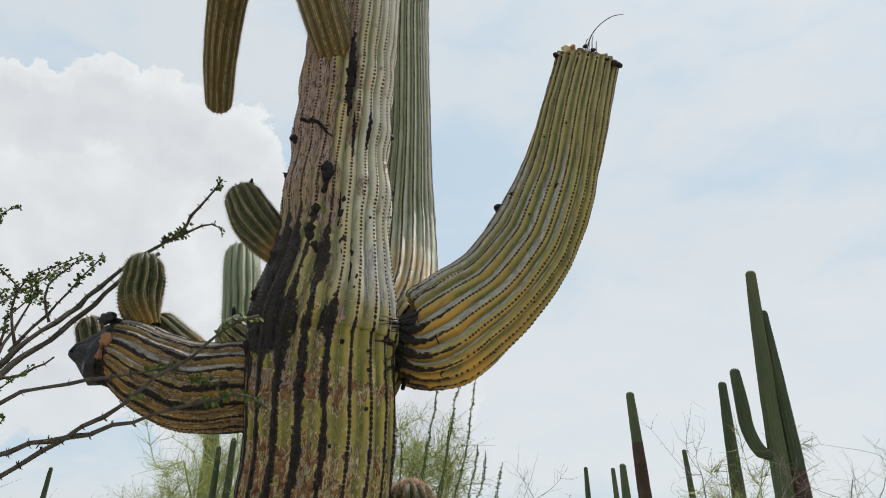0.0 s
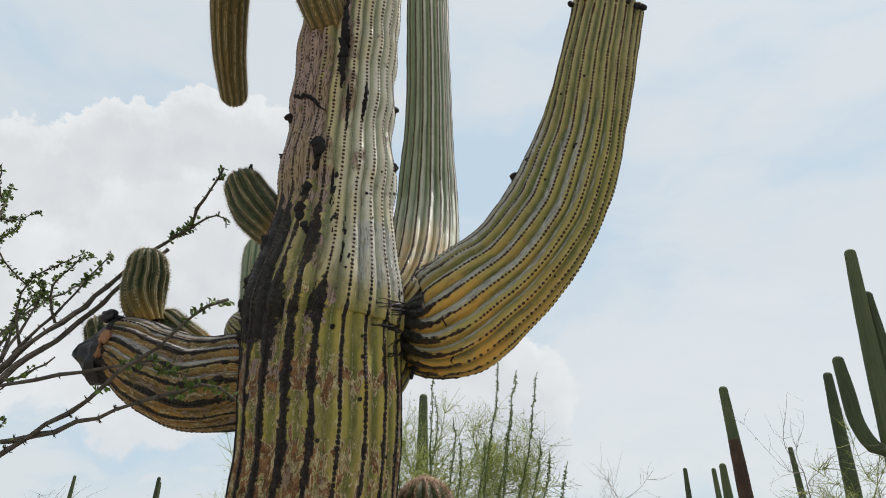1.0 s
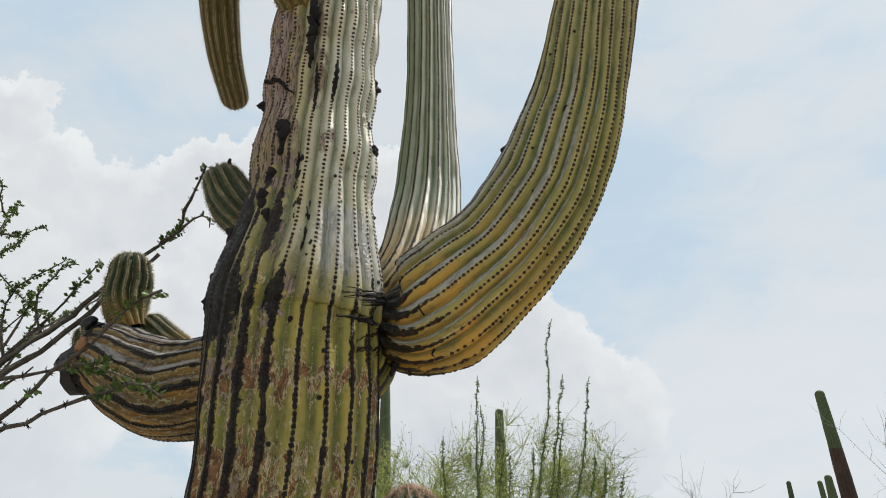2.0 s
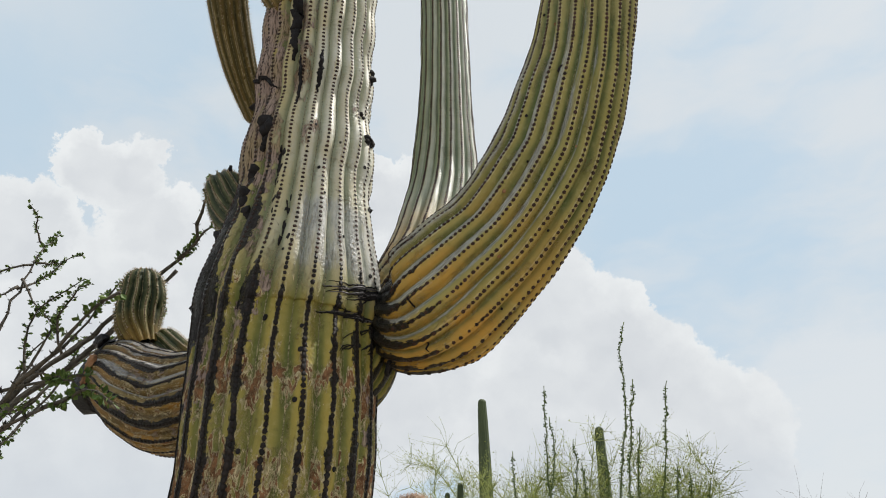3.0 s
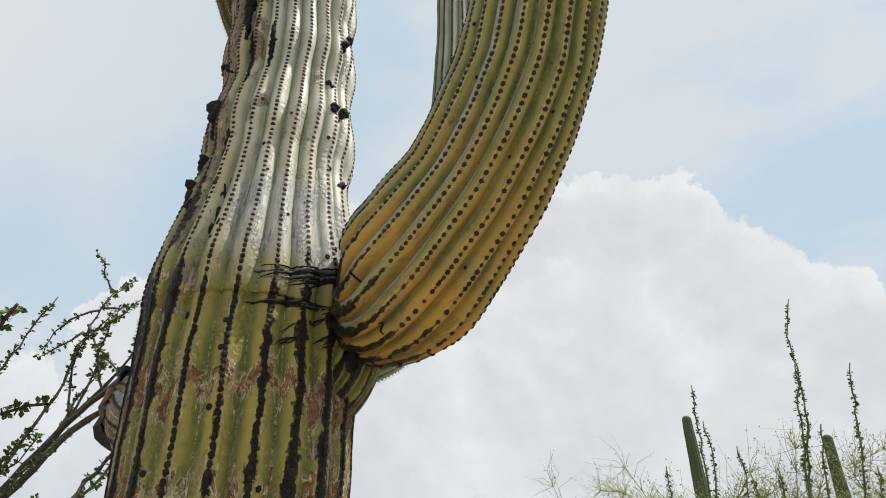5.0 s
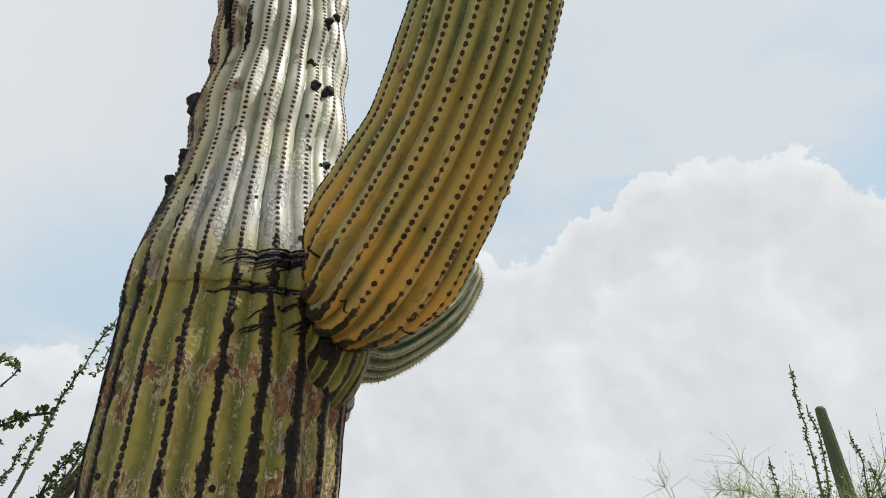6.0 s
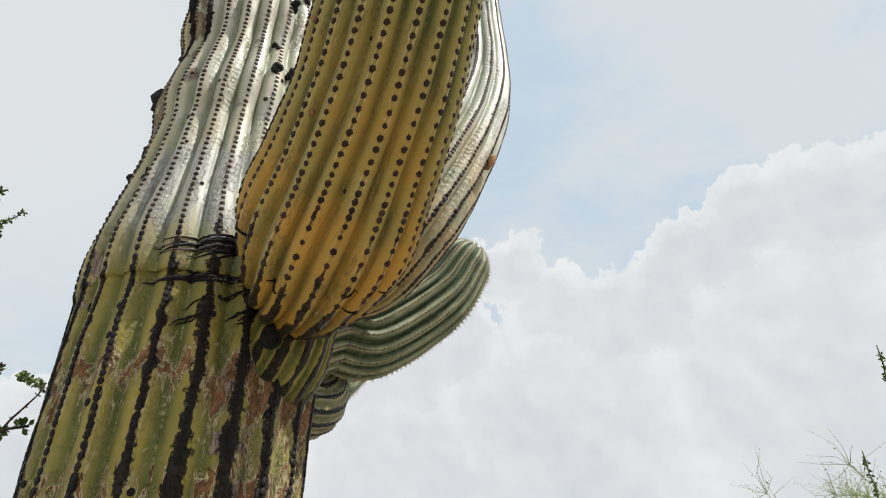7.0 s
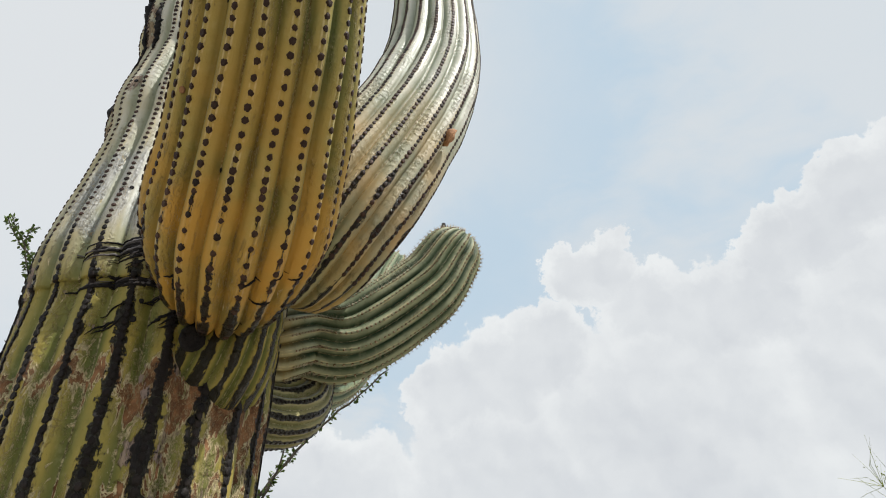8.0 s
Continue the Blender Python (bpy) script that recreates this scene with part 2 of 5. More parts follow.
def plain_material(name, dark, light, scale, rough, bump=0.002, gloss=0.3, stretch=(1, 1, 1)):
    """A surface that varies between two colours at two scales, and from piece to piece."""
    m, t = material(name)
    where = t.vec("MULTIPLY", t.node("ShaderNodeTexCoord").outputs["Object"], stretch)
    big, small = t.noise(where, scale, 3.0), t.noise(where, scale * 7.3, 5.0, 0.6)
    each = t.node("ShaderNodeNewGeometry").outputs["Random Per Island"]
    fac = t.math("ADD", t.math("MULTIPLY", big, 0.55), t.math("ADD", t.math("MULTIPLY", small, 0.35), t.math("MULTIPLY", each, 0.3)))
    colour = t.mix(t.step(fac, 0.3, 0.9), dark, light)
    return finish(m, t, colour, rough, small, bump, 0.7, gloss)


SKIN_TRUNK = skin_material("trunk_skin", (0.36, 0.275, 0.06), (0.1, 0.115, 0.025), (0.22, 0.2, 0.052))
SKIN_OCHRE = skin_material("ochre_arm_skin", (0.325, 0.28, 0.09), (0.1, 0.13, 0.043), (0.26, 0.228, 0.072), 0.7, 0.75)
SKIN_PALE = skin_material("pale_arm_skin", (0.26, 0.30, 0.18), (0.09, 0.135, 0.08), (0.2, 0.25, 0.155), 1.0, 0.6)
# Pale crest against dark skin: sunlit rib edges painted into the colour.
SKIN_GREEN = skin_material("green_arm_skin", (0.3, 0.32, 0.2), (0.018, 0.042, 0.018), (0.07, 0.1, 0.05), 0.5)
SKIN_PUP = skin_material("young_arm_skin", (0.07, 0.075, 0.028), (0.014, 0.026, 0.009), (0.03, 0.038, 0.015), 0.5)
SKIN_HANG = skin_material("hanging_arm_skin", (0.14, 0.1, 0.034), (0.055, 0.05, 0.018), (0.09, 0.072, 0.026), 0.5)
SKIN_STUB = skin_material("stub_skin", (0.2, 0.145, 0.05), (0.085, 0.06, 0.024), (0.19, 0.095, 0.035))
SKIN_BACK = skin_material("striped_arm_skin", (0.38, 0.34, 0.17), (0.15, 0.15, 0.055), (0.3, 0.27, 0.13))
AREOLE = plain_material("areole_crust", (0.004, 0.003, 0.003), (0.036, 0.026, 0.022), 60.0, 0.5, 0.003, 0.22)
AREOLE_BROWN = plain_material("brown_areole", (0.009, 0.0055, 0.0045), (0.085, 0.042, 0.028), 60.0, 0.6, 0.003, 0.3)
AREOLE_RED = plain_material("red_areole", (0.06, 0.025, 0.01), (0.16, 0.075, 0.03), 60.0, 0.75)
SPINE = plain_material("straw_spine", (0.24, 0.18, 0.11), (0.58, 0.5, 0.36), 40.0, 0.6)
SPINE_DARK = plain_material("dark_spine", (0.03, 0.022, 0.018), (0.13, 0.09, 0.06), 40.0, 0.6)
CRUST = plain_material("black_crust", (0.004, 0.0035, 0.004), (0.028, 0.025, 0.026), 35.0, 0.75, 0.006, 0.15)
CHAR = plain_material("charred_skin", (0.005, 0.005, 0.007), (0.016, 0.017, 0.022), 22.0, 0.42, 0.008, 0.5)
WOUND = plain_material("orange_wound", (0.12, 0.055, 0.025), (0.42, 0.22, 0.11), 25.0, 0.8, 0.006)
STEM = plain_material("ocotillo_stem", (0.022, 0.019, 0.016), (0.14, 0.12, 0.095), 50.0, 0.85, 0.006)
LEAF = plain_material("ocotillo_leaf", (0.035, 0.07, 0.014), (0.14, 0.2, 0.04), 8.0, 0.55)
GREEN_STEM = plain_material("green_ocotillo_stem", (0.05, 0.07, 0.025), (0.15, 0.18, 0.07), 30.0, 0.8)
PALO = plain_material("palo_verde_twig", (0.12, 0.15, 0.035), (0.32, 0.35, 0.09), 4.0, 0.6)
PALO_LEAF = plain_material("palo_verde_leaf", (0.2, 0.25, 0.04), (0.44, 0.47, 0.11), 4.0, 0.6)
TWIG = plain_material("grey_twig", (0.10, 0.085, 0.07), (0.28, 0.25, 0.21), 6.0, 0.85)
FAR_SKIN = plain_material("distant_skin", (0.026, 0.04, 0.019), (0.08, 0.1, 0.045), 1.6, 0.7, 0.01, stretch=(3, 3, 0.7))
FAR_BARK = plain_material("distant_bark", (0.03, 0.018, 0.014), (0.1, 0.058, 0.042), 2.5, 0.8, 0.01)
SAND = plain_material("desert_sand", (0.19, 0.165, 0.13), (0.35, 0.31, 0.25), 0.35, 0.95, 0.02, 0.1)

# ---- building blocks ----


def mesh_of(name, verts, faces, uvs=None, fields=None, smooth=True):
    data = bpy.data.meshes.new(name)
    data.from_pydata([tuple(p) for p in verts], [], faces)
    if uvs is not None:
        layer = data.uv_layers.new(name="ribs")
        layer.data.foreach_set("uv", np.asarray(uvs, dtype=np.float32).ravel())
    for key, values in (fields or {}).items():
        data.attributes.new(key, "FLOAT", "POINT").data.foreach_set("value", np.asarray(values, dtype=np.float32))
    data.polygons.foreach_set("use_smooth", [smooth] * len(data.polygons))
    data.update()
    return data


def part(name, data, mat, parent, label="", kind=""):
    """One mesh object under a thing or a part; its mesh is given in the world's metres."""
    ob = new(name, data)
    if mat and not data.materials:
        data.materials.append(mat)
    if parent:
        ob.parent = parent
        at = parent.matrix_basis.copy()
        up = parent.parent
        if up:
            at = up.matrix_basis @ parent.matrix_parent_inverse @ at
        ob.matrix_parent_inverse = at.inverted()
    return tagged(ob, label, kind=kind)


def root(name, at, label, category, group=""):
    ob = new(name)
    ob.empty_display_size = 0.1
    ob.matrix_basis = Matrix.Translation(at)
    return tagged(ob, label, category, group)


def spline(points, n):
    """A smooth curve through points of any width, sampled n times."""
    k = np.asarray(points, float)
    k = np.vstack([2 * k[0] - k[1], k, 2 * k[-1] - k[-2]])
    u = np.linspace(0, len(k) - 3 - 1e-9, n)
    i, f = u.astype(int) + 1, (u - u.astype(int))[:, None]
    a, b, c, d = k[i - 1], k[i], k[i + 1], k[i + 2]
    return 0.5 * (2 * b + (c - a) * f + (2 * a - 5 * b + 4 * c - d) * f**2 + (3 * b - 3 * c + d - a) * f**3)


class Limb:
    """A ribbed cactus limb round a curve of (x, y, z, radius)."""

    def __init__(self, points, ribs, phase=0.0, depth=0.06, twist=None, squash=1.0, ref=(1, 0, 0), lump=0.012, seed=1.0, sharp=1.0, bulge=None, butt=None, waver=1.0, crowd=None):
        curve = spline(points, 60 * len(points))
        length = np.concatenate([[0], np.cumsum(np.linalg.norm(np.diff(curve[:, :3], axis=0), axis=1))])
        self.total = length[-1]
        self.s = np.linspace(0, self.total, max(40, int(self.total / 0.008)))
        self.c = np.stack([np.interp(self.s, length, curve[:, i]) for i in range(4)], 1)
        self.t = np.gradient(self.c[:, :3], self.s, axis=0)
        self.t /= np.linalg.norm(self.t, axis=1)[:, None]
        n = np.array(ref, float)
        self.n = []
        for t in self.t:
            n = n - t * (n @ t)
            n = n / np.linalg.norm(n)
            self.n.append(n)
        self.n = np.array(self.n)
        self.b = np.cross(self.t, self.n)
        self.ribs, self.phase, self.depth, self.twist, self.squash, self.lump, self.seed, self.sharp = ribs, phase, depth, twist, squash, lump, seed, sharp
        self.bulge, self.butt, self.waver, self.crowd = bulge, butt, waver, crowd

    def at(self, u, s, proud=0.0):
        """Points at u ribs round and s metres along (past the end: over the rounded tip)."""
        u, s = np.broadcast_arrays(np.asarray(u, float), np.asarray(s, float))
        over = np.clip(s - self.total, 0, None)
        sc = np.clip(s, 0, self.total)
        pick = lambda a: np.stack([np.interp(sc, self.s, a[:, i]) for i in range(a.shape[1])], -1)
        c, t, n, b = pick(self.c), pick(self.t), pick(self.n), pick(self.b)
        r = c[..., 3]
        bend = np.clip(over / r, 0, math.pi / 2)
        turn = np.interp(sc, *zip(*self.twist)) if self.twist else 0.0
        k = self.seed
        waver = self.waver * 0.05 * np.sin(9.0 * sc + k * 3 + 2.1 * np.floor(u + 0.5)) + self.waver * 0.035 * np.sin(23 * sc + 5.3 * np.floor(u + 0.5))
        ang = np.radians(self.phase + turn) + (u + waver) * 2 * math.pi / self.ribs
        if self.crowd:  # ribs crowd together on one side
            ang = ang - np.interp(sc, *zip(*self.crowd[1])) * np.sin(ang - math.radians(self.crowd[0]))
        flank = np.abs(u - np.round(u)) * 2
        deep = np.interp(sc, *zip(*self.depth)) if isinstance(self.depth, (list, tuple)) else self.depth
        furrow = deep * (0.7 * flank ** (1.5 * self.sharp) + 0.3 * np.clip((flank - 0.72) / 0.28, 0, 1) ** 1.5)
        swell = 1 + self.lump * (np.sin(5 * sc + 2 * ang + k) + 0.8 * np.sin(11 * sc - ang + 2 * k) + 0.6 * np.sin(21 * sc + 3 * ang + 3 * k) + 0.35 * np.sin(47 * sc + 5.7 * np.round(u) + k))
        if self.bulge:
            r = r + np.interp(sc + 0.014 * np.sin(2.7 * np.round(u)), *zip(*self.bulge)) * (1 - np.clip(over / 0.1, 0, 1))
        if self.butt:  # the limb swells from a narrow neck, like a bag
            long, neck = self.butt
            k = 1 - np.clip(sc / long, 0, 1)
            r = r * (neck + (1 - neck) * np.sqrt(np.clip(1 - k * k, 0, 1)))
        rr = r * (1 - furrow) * swell * np.cos(bend) + proud
        off = (np.cos(ang)[..., None] * n + np.sin(ang)[..., None] * b) * rr[..., None]
        off[..., 1] *= self.squash
        return c[..., :3] + off + t * (r * 0.95 * np.sin(bend))[..., None]

    def normal(self, u, s):
        du, ds = self.at(np.asarray(u) + 0.04, s) - self.at(np.asarray(u) - 0.04, s), self.at(u, np.asarray(s) + 0.004) - self.at(u, np.asarray(s) - 0.004)
        n = np.cross(du, ds)
        return n / (np.linalg.norm(n, axis=-1)[..., None] + 1e-12)

    def mesh(self, name, per_rib=10, pitch=0.012, fields=None, start=0.0, tip=True):
        s = np.arange(start, self.total, pitch)
        r = self.c[-1, 3]
        s = np.concatenate([s, [self.total], self.total + r * np.radians([8, 16, 24, 32, 40, 48, 56, 64, 72, 80, 86])]) if tip else np.concatenate([s, [self.total]])
        cols = self.ribs * per_rib
        u = np.arange(cols) / per_rib
        grid = self.at(u[None, :], s[:, None])
        rows = len(s)
        verts = grid.reshape(-1, 3)
        faces, uvs = [], []
        for i in range(rows - 1):
            for j in range(cols):
                k = (j + 1) % cols
                faces.append((i * cols + j, i * cols + k, (i + 1) * cols + k, (i + 1) * cols + j))
                uvs += [(j / per_rib, s[i]), ((j + 1) / per_rib, s[i]), ((j + 1) / per_rib, s[i + 1]), (j / per_rib, s[i + 1])]
        if tip:
            verts = np.vstack([verts, grid[-1].mean(0)[None]])
            for j in range(cols):
                faces.append(((rows - 1) * cols + j, (rows - 1) * cols + (j + 1) % cols, len(verts) - 1))
                uvs += [(j / per_rib, s[-1]), ((j + 1) / per_rib, s[-1]), ((j + 0.5) / per_rib, s[-1])]
        given = {}
        if fields:
            uu, ss = np.broadcast_arrays(u[None, :], s[:, None])
            normal = self.normal(uu, ss)
            for key, value in fields(verts[: rows * cols], normal.reshape(-1, 3), uu.ravel(), ss.ravel()).items():
                value = np.broadcast_to(np.asarray(value, float), (rows * cols,))
                given[key] = np.concatenate([value, [value[-1]]]) if tip else value
        return mesh_of(name, verts, faces, uvs, given)

    def seats(self, gap, lo=0.0, hi=None, rng=None):
        """Places of the areoles: u, s, point, normal, way along the rib."""
        hi = self.total + self.c[-1, 3] * 1.2 if hi is None else hi
        u, s = [], []
        for i in range(self.ribs):
            first, last = gap if isinstance(gap, tuple) else (gap, gap)
            at, x = [], lo + first * rng.random()
            while x < hi:
                pace = first + (last - first) * min(max((x - lo) / (hi - lo), 0), 1)
                at.append(x + rng.normal(0, pace * 0.035))
                x += pace
            u += [i] * len(at)
            s += list(at)
        u, s = np.array(u, float), np.array(s)
        p, n = self.at(u, s), self.normal(u, s)
        along = self.at(u, s + 0.003) - self.at(u, s - 0.003)
        return u, s, p, n, along / (np.linalg.norm(along, axis=1)[:, None] + 1e-12)


def studs(name, p, n, along, size, rng, tall=0.42, low=0.2, oval=1.25):
    """Small domed crusts, one at each place, joined."""
    side, ring, count = np.cross(n, along), 6, len(p)
    k = (size * rng.uniform(0.86, 1.14, count))[:, None]
    rows = []
    for lift, wide, turn in ((-0.35, 1.0, 0.0), (tall * 0.55, 0.82, 0.5)):
        for j in range(ring):
            a = 2 * math.pi * j / ring + turn
            rows.append(p + k * (lift * n + rng.uniform(0.85, 1.15, count)[:, None] * wide * (math.cos(a) * side + oval * math.sin(a) * along)))
    rows.append(p + n * k * tall * low)
    verts = np.stack(rows, 1).reshape(-1, 3)
    faces = []
    for base in range(0, count * (2 * ring + 1), 2 * ring + 1):
        for j in range(ring):
            q = (j + 1) % ring
            faces.append((base + j, base + q, base + ring + q, base + ring + j))
            faces.append((base + ring + j, base + ring + q, base + 2 * ring))
    return mesh_of(name, verts, faces)


def needles(name, p, n, along, each, length, wide, rng, spread=0.9):
    """Thin three-sided spines that fan out from each place, joined."""
    verts, faces = [], []
    side = np.cross(n, along)
    for i in range(len(p)):
        for _ in range(each):
            a = rng.uniform(0, 2 * math.pi)
            tilt = rng.uniform(0.15, spread)
            way = n[i] * math.cos(tilt) + (math.cos(a) * side[i] + math.sin(a) * along[i]) * math.sin(tilt)
            far = p[i] + way * length * rng.uniform(0.5, 1.2)
            across = np.cross(way, (0.31, 0.52, 0.79))
            across /= np.linalg.norm(across)
            other = np.cross(way, across)
            base = len(verts)
            verts += [p[i] + wide * across, p[i] + wide * (-0.5 * across + 0.87 * other), p[i] + wide * (-0.5 * across - 0.87 * other), far]
            faces += [(base, base + 1, base + 3), (base + 1, base + 2, base + 3), (base + 2, base, base + 3)]
    return mesh_of(name, verts, faces)


def tube(points, radii, sides=6, rough=0.0, rng=None, close=True):
    """Vertices and faces of a tapered tube along points."""
    p = np.asarray(points, float)
    t = np.gradient(p, axis=0)
    t /= np.linalg.norm(t, axis=1)[:, None] + 1e-12
    n = np.cross(t[0], (0.3, 0.5, 0.81))
    verts, faces = [], []
    for i in range(len(p)):
        n = n - t[i] * (n @ t[i])
        n /= np.linalg.norm(n) + 1e-12
        b = np.cross(t[i], n)
        for j in range(sides):
            a = 2 * math.pi * j / sides
            r = radii[i] * (1 + (rng.uniform(-rough, rough) if rough else 0))
            verts.append(p[i] + r * (math.cos(a) * n + math.sin(a) * b))
    for i in range(len(p) - 1):
        for j in range(sides):
            k = (j + 1) % sides
            faces.append((i * sides + j, i * sides + k, (i + 1) * sides + k, (i + 1) * sides + j))
    if close:
        faces += [tuple(range(sides))[::-1], tuple((len(p) - 1) * sides + j for j in range(sides))]
    return verts, faces


def unit(v):
    return v / (np.linalg.norm(v) + 1e-12)


def joined(pieces):
    verts, faces = [], []
    for v, f in pieces:
        base = len(verts)
        verts += list(v)
        faces += [tuple(base + i for i in face) for face in f]
    return verts, faces


def lump(name, at, size, normal, seed, squeeze=0.7, detail=2):
    """A knobbly crust on a surface."""
    bm = bmesh.new()
    bmesh.ops.create_icosphere(bm, subdivisions=detail, radius=1.0)
    turn = Vector(normal).to_track_quat("Z", "Y").to_matrix()
    for v in bm.verts:
        k = 1 + 0.55 * noise.noise(v.co * 1.7 + Vector((seed * 7.1, seed, 0))) + 0.4 * noise.noise(v.co * 4.1 + Vector((seed, 3, seed)))
        v.co = Vector(at) + turn @ Vector((v.co.x * size[0] * k, v.co.y * size[1] * k, v.co.z * size[2] * k * squeeze))
    data = bpy.data.meshes.new(name)
    bm.to_mesh(data)
    bm.free()
    data.polygons.foreach_set("use_smooth", [True] * len(data.polygons))
    return data


# ---- ground ----
def ground_sheet():
    """Desert floor out to the horizon, finer near the cactus."""
    ring = np.concatenate([np.linspace(0.6, 30, 44), np.geomspace(34, 2500, 22)])
    spokes = 72
    verts, faces = [(0, 2, 0)], []
    for r in ring:
        for j in range(spokes):
            a = 2 * math.pi * j / spokes
            x, y = r * math.cos(a), 2 + r * math.sin(a)
            z = 0.05 * noise.noise(Vector((x * 0.4, y * 0.4, 0))) + 0.25 * noise.noise(Vector((x * 0.05, y * 0.05, 3))) * min(r / 20, 1)
            verts.append((x, y, z if r < 2000 else 0))
    for j in range(spokes):
        faces.append((0, 1 + j, 1 + (j + 1) % spokes))
    for i in range(len(ring) - 1):
        for j in range(spokes):
            a, b = 1 + i * spokes, 1 + (i + 1) * spokes
            k = (j + 1) % spokes
            faces.append((a + j, b + j, b + k, a + k))
    return mesh_of("ground", verts, faces)


ground = part("ground", ground_sheet(), SAND, None)
tagged(ground, "pale sandy desert floor", "ground", kind="structure")

# ---- the great saguaro ----
RNG = np.random.default_rng(7)
saguaro = root("saguaro", (-0.42, 2.28, 0.0), "huge old saguaro cactus with scarred ribs and broken arms", "cactus")


def bump_at(x, lo, hi, soft):
    return np.clip((x - lo) / soft, 0, 1) * np.clip((hi - x) / soft, 0, 1)


def compass(p, c=(-0.41, 2.26)):
    return np.degrees(np.arctan2(p[:, 1] - c[1], p[:, 0] - c[0]))


def trunk_fields(p, n, u, s):
    z, a = p[:, 2], compass(p)
    a = np.where(a > 90, a - 360, a)  # -270 to 90; the bark faces -170 to -90
    ragged = 16 * np.sin(2.4 * np.round(u) + 7 * z) + 8 * np.sin(19 * z + 3 * np.round(u))
    left = np.clip((-58 - a + ragged) / 40, 0, 1)
    high = np.clip((z - 2.45) / 0.25, 0, 1)
    char = np.clip((-88 - a + ragged) / 25, 0, 1) * bump_at(z, 2.0, 2.62, 0.16) + 0.12 * left * bump_at(z, 2.4, 3.05, 0.2)
    bark = (0.36 + 0.12 * high) * left * np.clip((z - 1.75) / 0.25, 0.5, 1) + 0.12 * np.clip((-58 - a + ragged) / 30, 0, 1) * high + 0.17 * np.clip((a - 2 + ragged) / 14, 0, 1) * np.clip((2.12 - z) / 0.06, 0, 1)
    tar = -0.12 + 0.2 * np.clip((2.25 - z) / 0.1, 0, 1) + 0.95 * char - 0.05 * high + 0.24 * np.clip((a + 32) / 22, 0, 1) * bump_at(z, 1.3, 2.3, 0.06) + (0.3 - 0.2 * high) * np.clip((-60 - a) / 22, 0, 1) + 0.08 * np.clip((-40 - a) / 30, 0, 1) * bump_at(z, 2.1, 2.5, 0.15)
    vee = z + 0.07 * np.abs(u - np.round(u)) * 2 + 0.018 * np.sin(4.3 * np.floor(u))
    scab = 0.58 + 0.5 * bump_at(vee, 1.925, 2.075, 0.075) + 0.3 * np.clip((1.84 - z) / 0.07, 0, 1) + 0.18 * np.clip((-50 - a) / 35, 0, 1) * np.clip((2.4 - z) / 0.2, 0, 1) - 0.3 * high + 0.24 * np.clip(a / 15, 0, 1) * np.clip((2.1 - z) / 0.1, 0, 1)
    grey = 0.05 + 0.55 * bump_at(z, 2.2, 2.52, 0.06) * np.clip((a + 75) / 30, 0, 1) + 0.12 * high
    # Bloom on the upper trunk, doubling as its painted sunlit pallor.
    wax = 0.85 * np.clip((z - 2.15) / 0.2, 0, 1) * np.clip((a + 95) / 50, 0.15, 1)
    return {"tar": tar, "bark": bark, "scab": scab, "grey": grey, "wax": wax}


trunk_limb = Limb(
    [(-0.44, 2.28, -0.1, 0.2), (-0.44, 2.28, 0.5, 0.22), (-0.43, 2.28, 1.0, 0.235), (-0.42, 2.28, 1.477, 0.238), (-0.395, 2.272, 1.801, 0.242), (-0.415, 2.266, 2.122, 0.249), (-0.411, 2.26, 2.23, 0.253), (-0.399, 2.245, 2.501, 0.212),
     (-0.399, 2.234, 2.906, 0.190), (-0.388, 2.2, 3.216, 0.186), (-0.37, 2.18, 3.617, 0.178), (-0.36, 2.17, 4.6, 0.17), (-0.36, 2.17, 5.6, 0.155)],
    20, -41.7, [(0, 0.058), (2.0, 0.06), (2.28, 0.066), (2.42, 0.085), (2.75, 0.105), (3.2, 0.125), (6, 0.13)], [(0, 0.0), (2.1, 0.0), (2.67, 3.4), (2.9, 5.6), (3.14, 9.9), (6, 14)], seed=1.3, lump=0.0065, waver=0.3, crowd=(-38, [(0, 0.0), (2.05, 0.0), (2.25, 0.08), (2.5, 0.165), (6, 0.165)]),
    bulge=[(0, 0), (2.25, 0.0), (2.33, 0.004), (2.38, 0.007), (2.43, 0.006), (2.55, -0.002), (2.66, -0.01), (2.71, -0.009), (2.76, 0.003), (2.8, 0.007), (2.84, 0.006), (2.92, -0.004), (2.97, -0.009), (3.01, -0.006),
           (3.06, 0.004), (3.1, 0.006), (3.18, -0.003), (3.23, -0.007), (3.29, 0.003), (3.33, 0.004), (3.42, -0.004), (3.5, 0.003), (6, 0)])
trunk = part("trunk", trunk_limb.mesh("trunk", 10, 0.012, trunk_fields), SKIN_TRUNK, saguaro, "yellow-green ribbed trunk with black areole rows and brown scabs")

ochre_limb = Limb(
    [(-0.195, 2.375, 2.232, 0.156), (-0.1, 2.386, 2.2, 0.181), (-0.02, 2.388, 2.232, 0.203), (0.054, 2.392, 2.286, 0.2), (0.189, 2.391, 2.396, 0.183), (0.311, 2.375, 2.559, 0.176), (0.408, 2.344, 2.747, 0.166), (0.474, 2.32, 2.926, 0.149),
     (0.566, 2.245, 3.26, 0.133), (0.59, 2.215, 3.353, 0.128)],
    21, 19.7, 0.13, [(0, 0), (0.35, 0), (0.7, 4.4), (1.3, -13.3), (3, -13.3)], squash=0.78, ref=(0, 1, 0), seed=2.2, butt=(0.175, 0.16), waver=0.35)


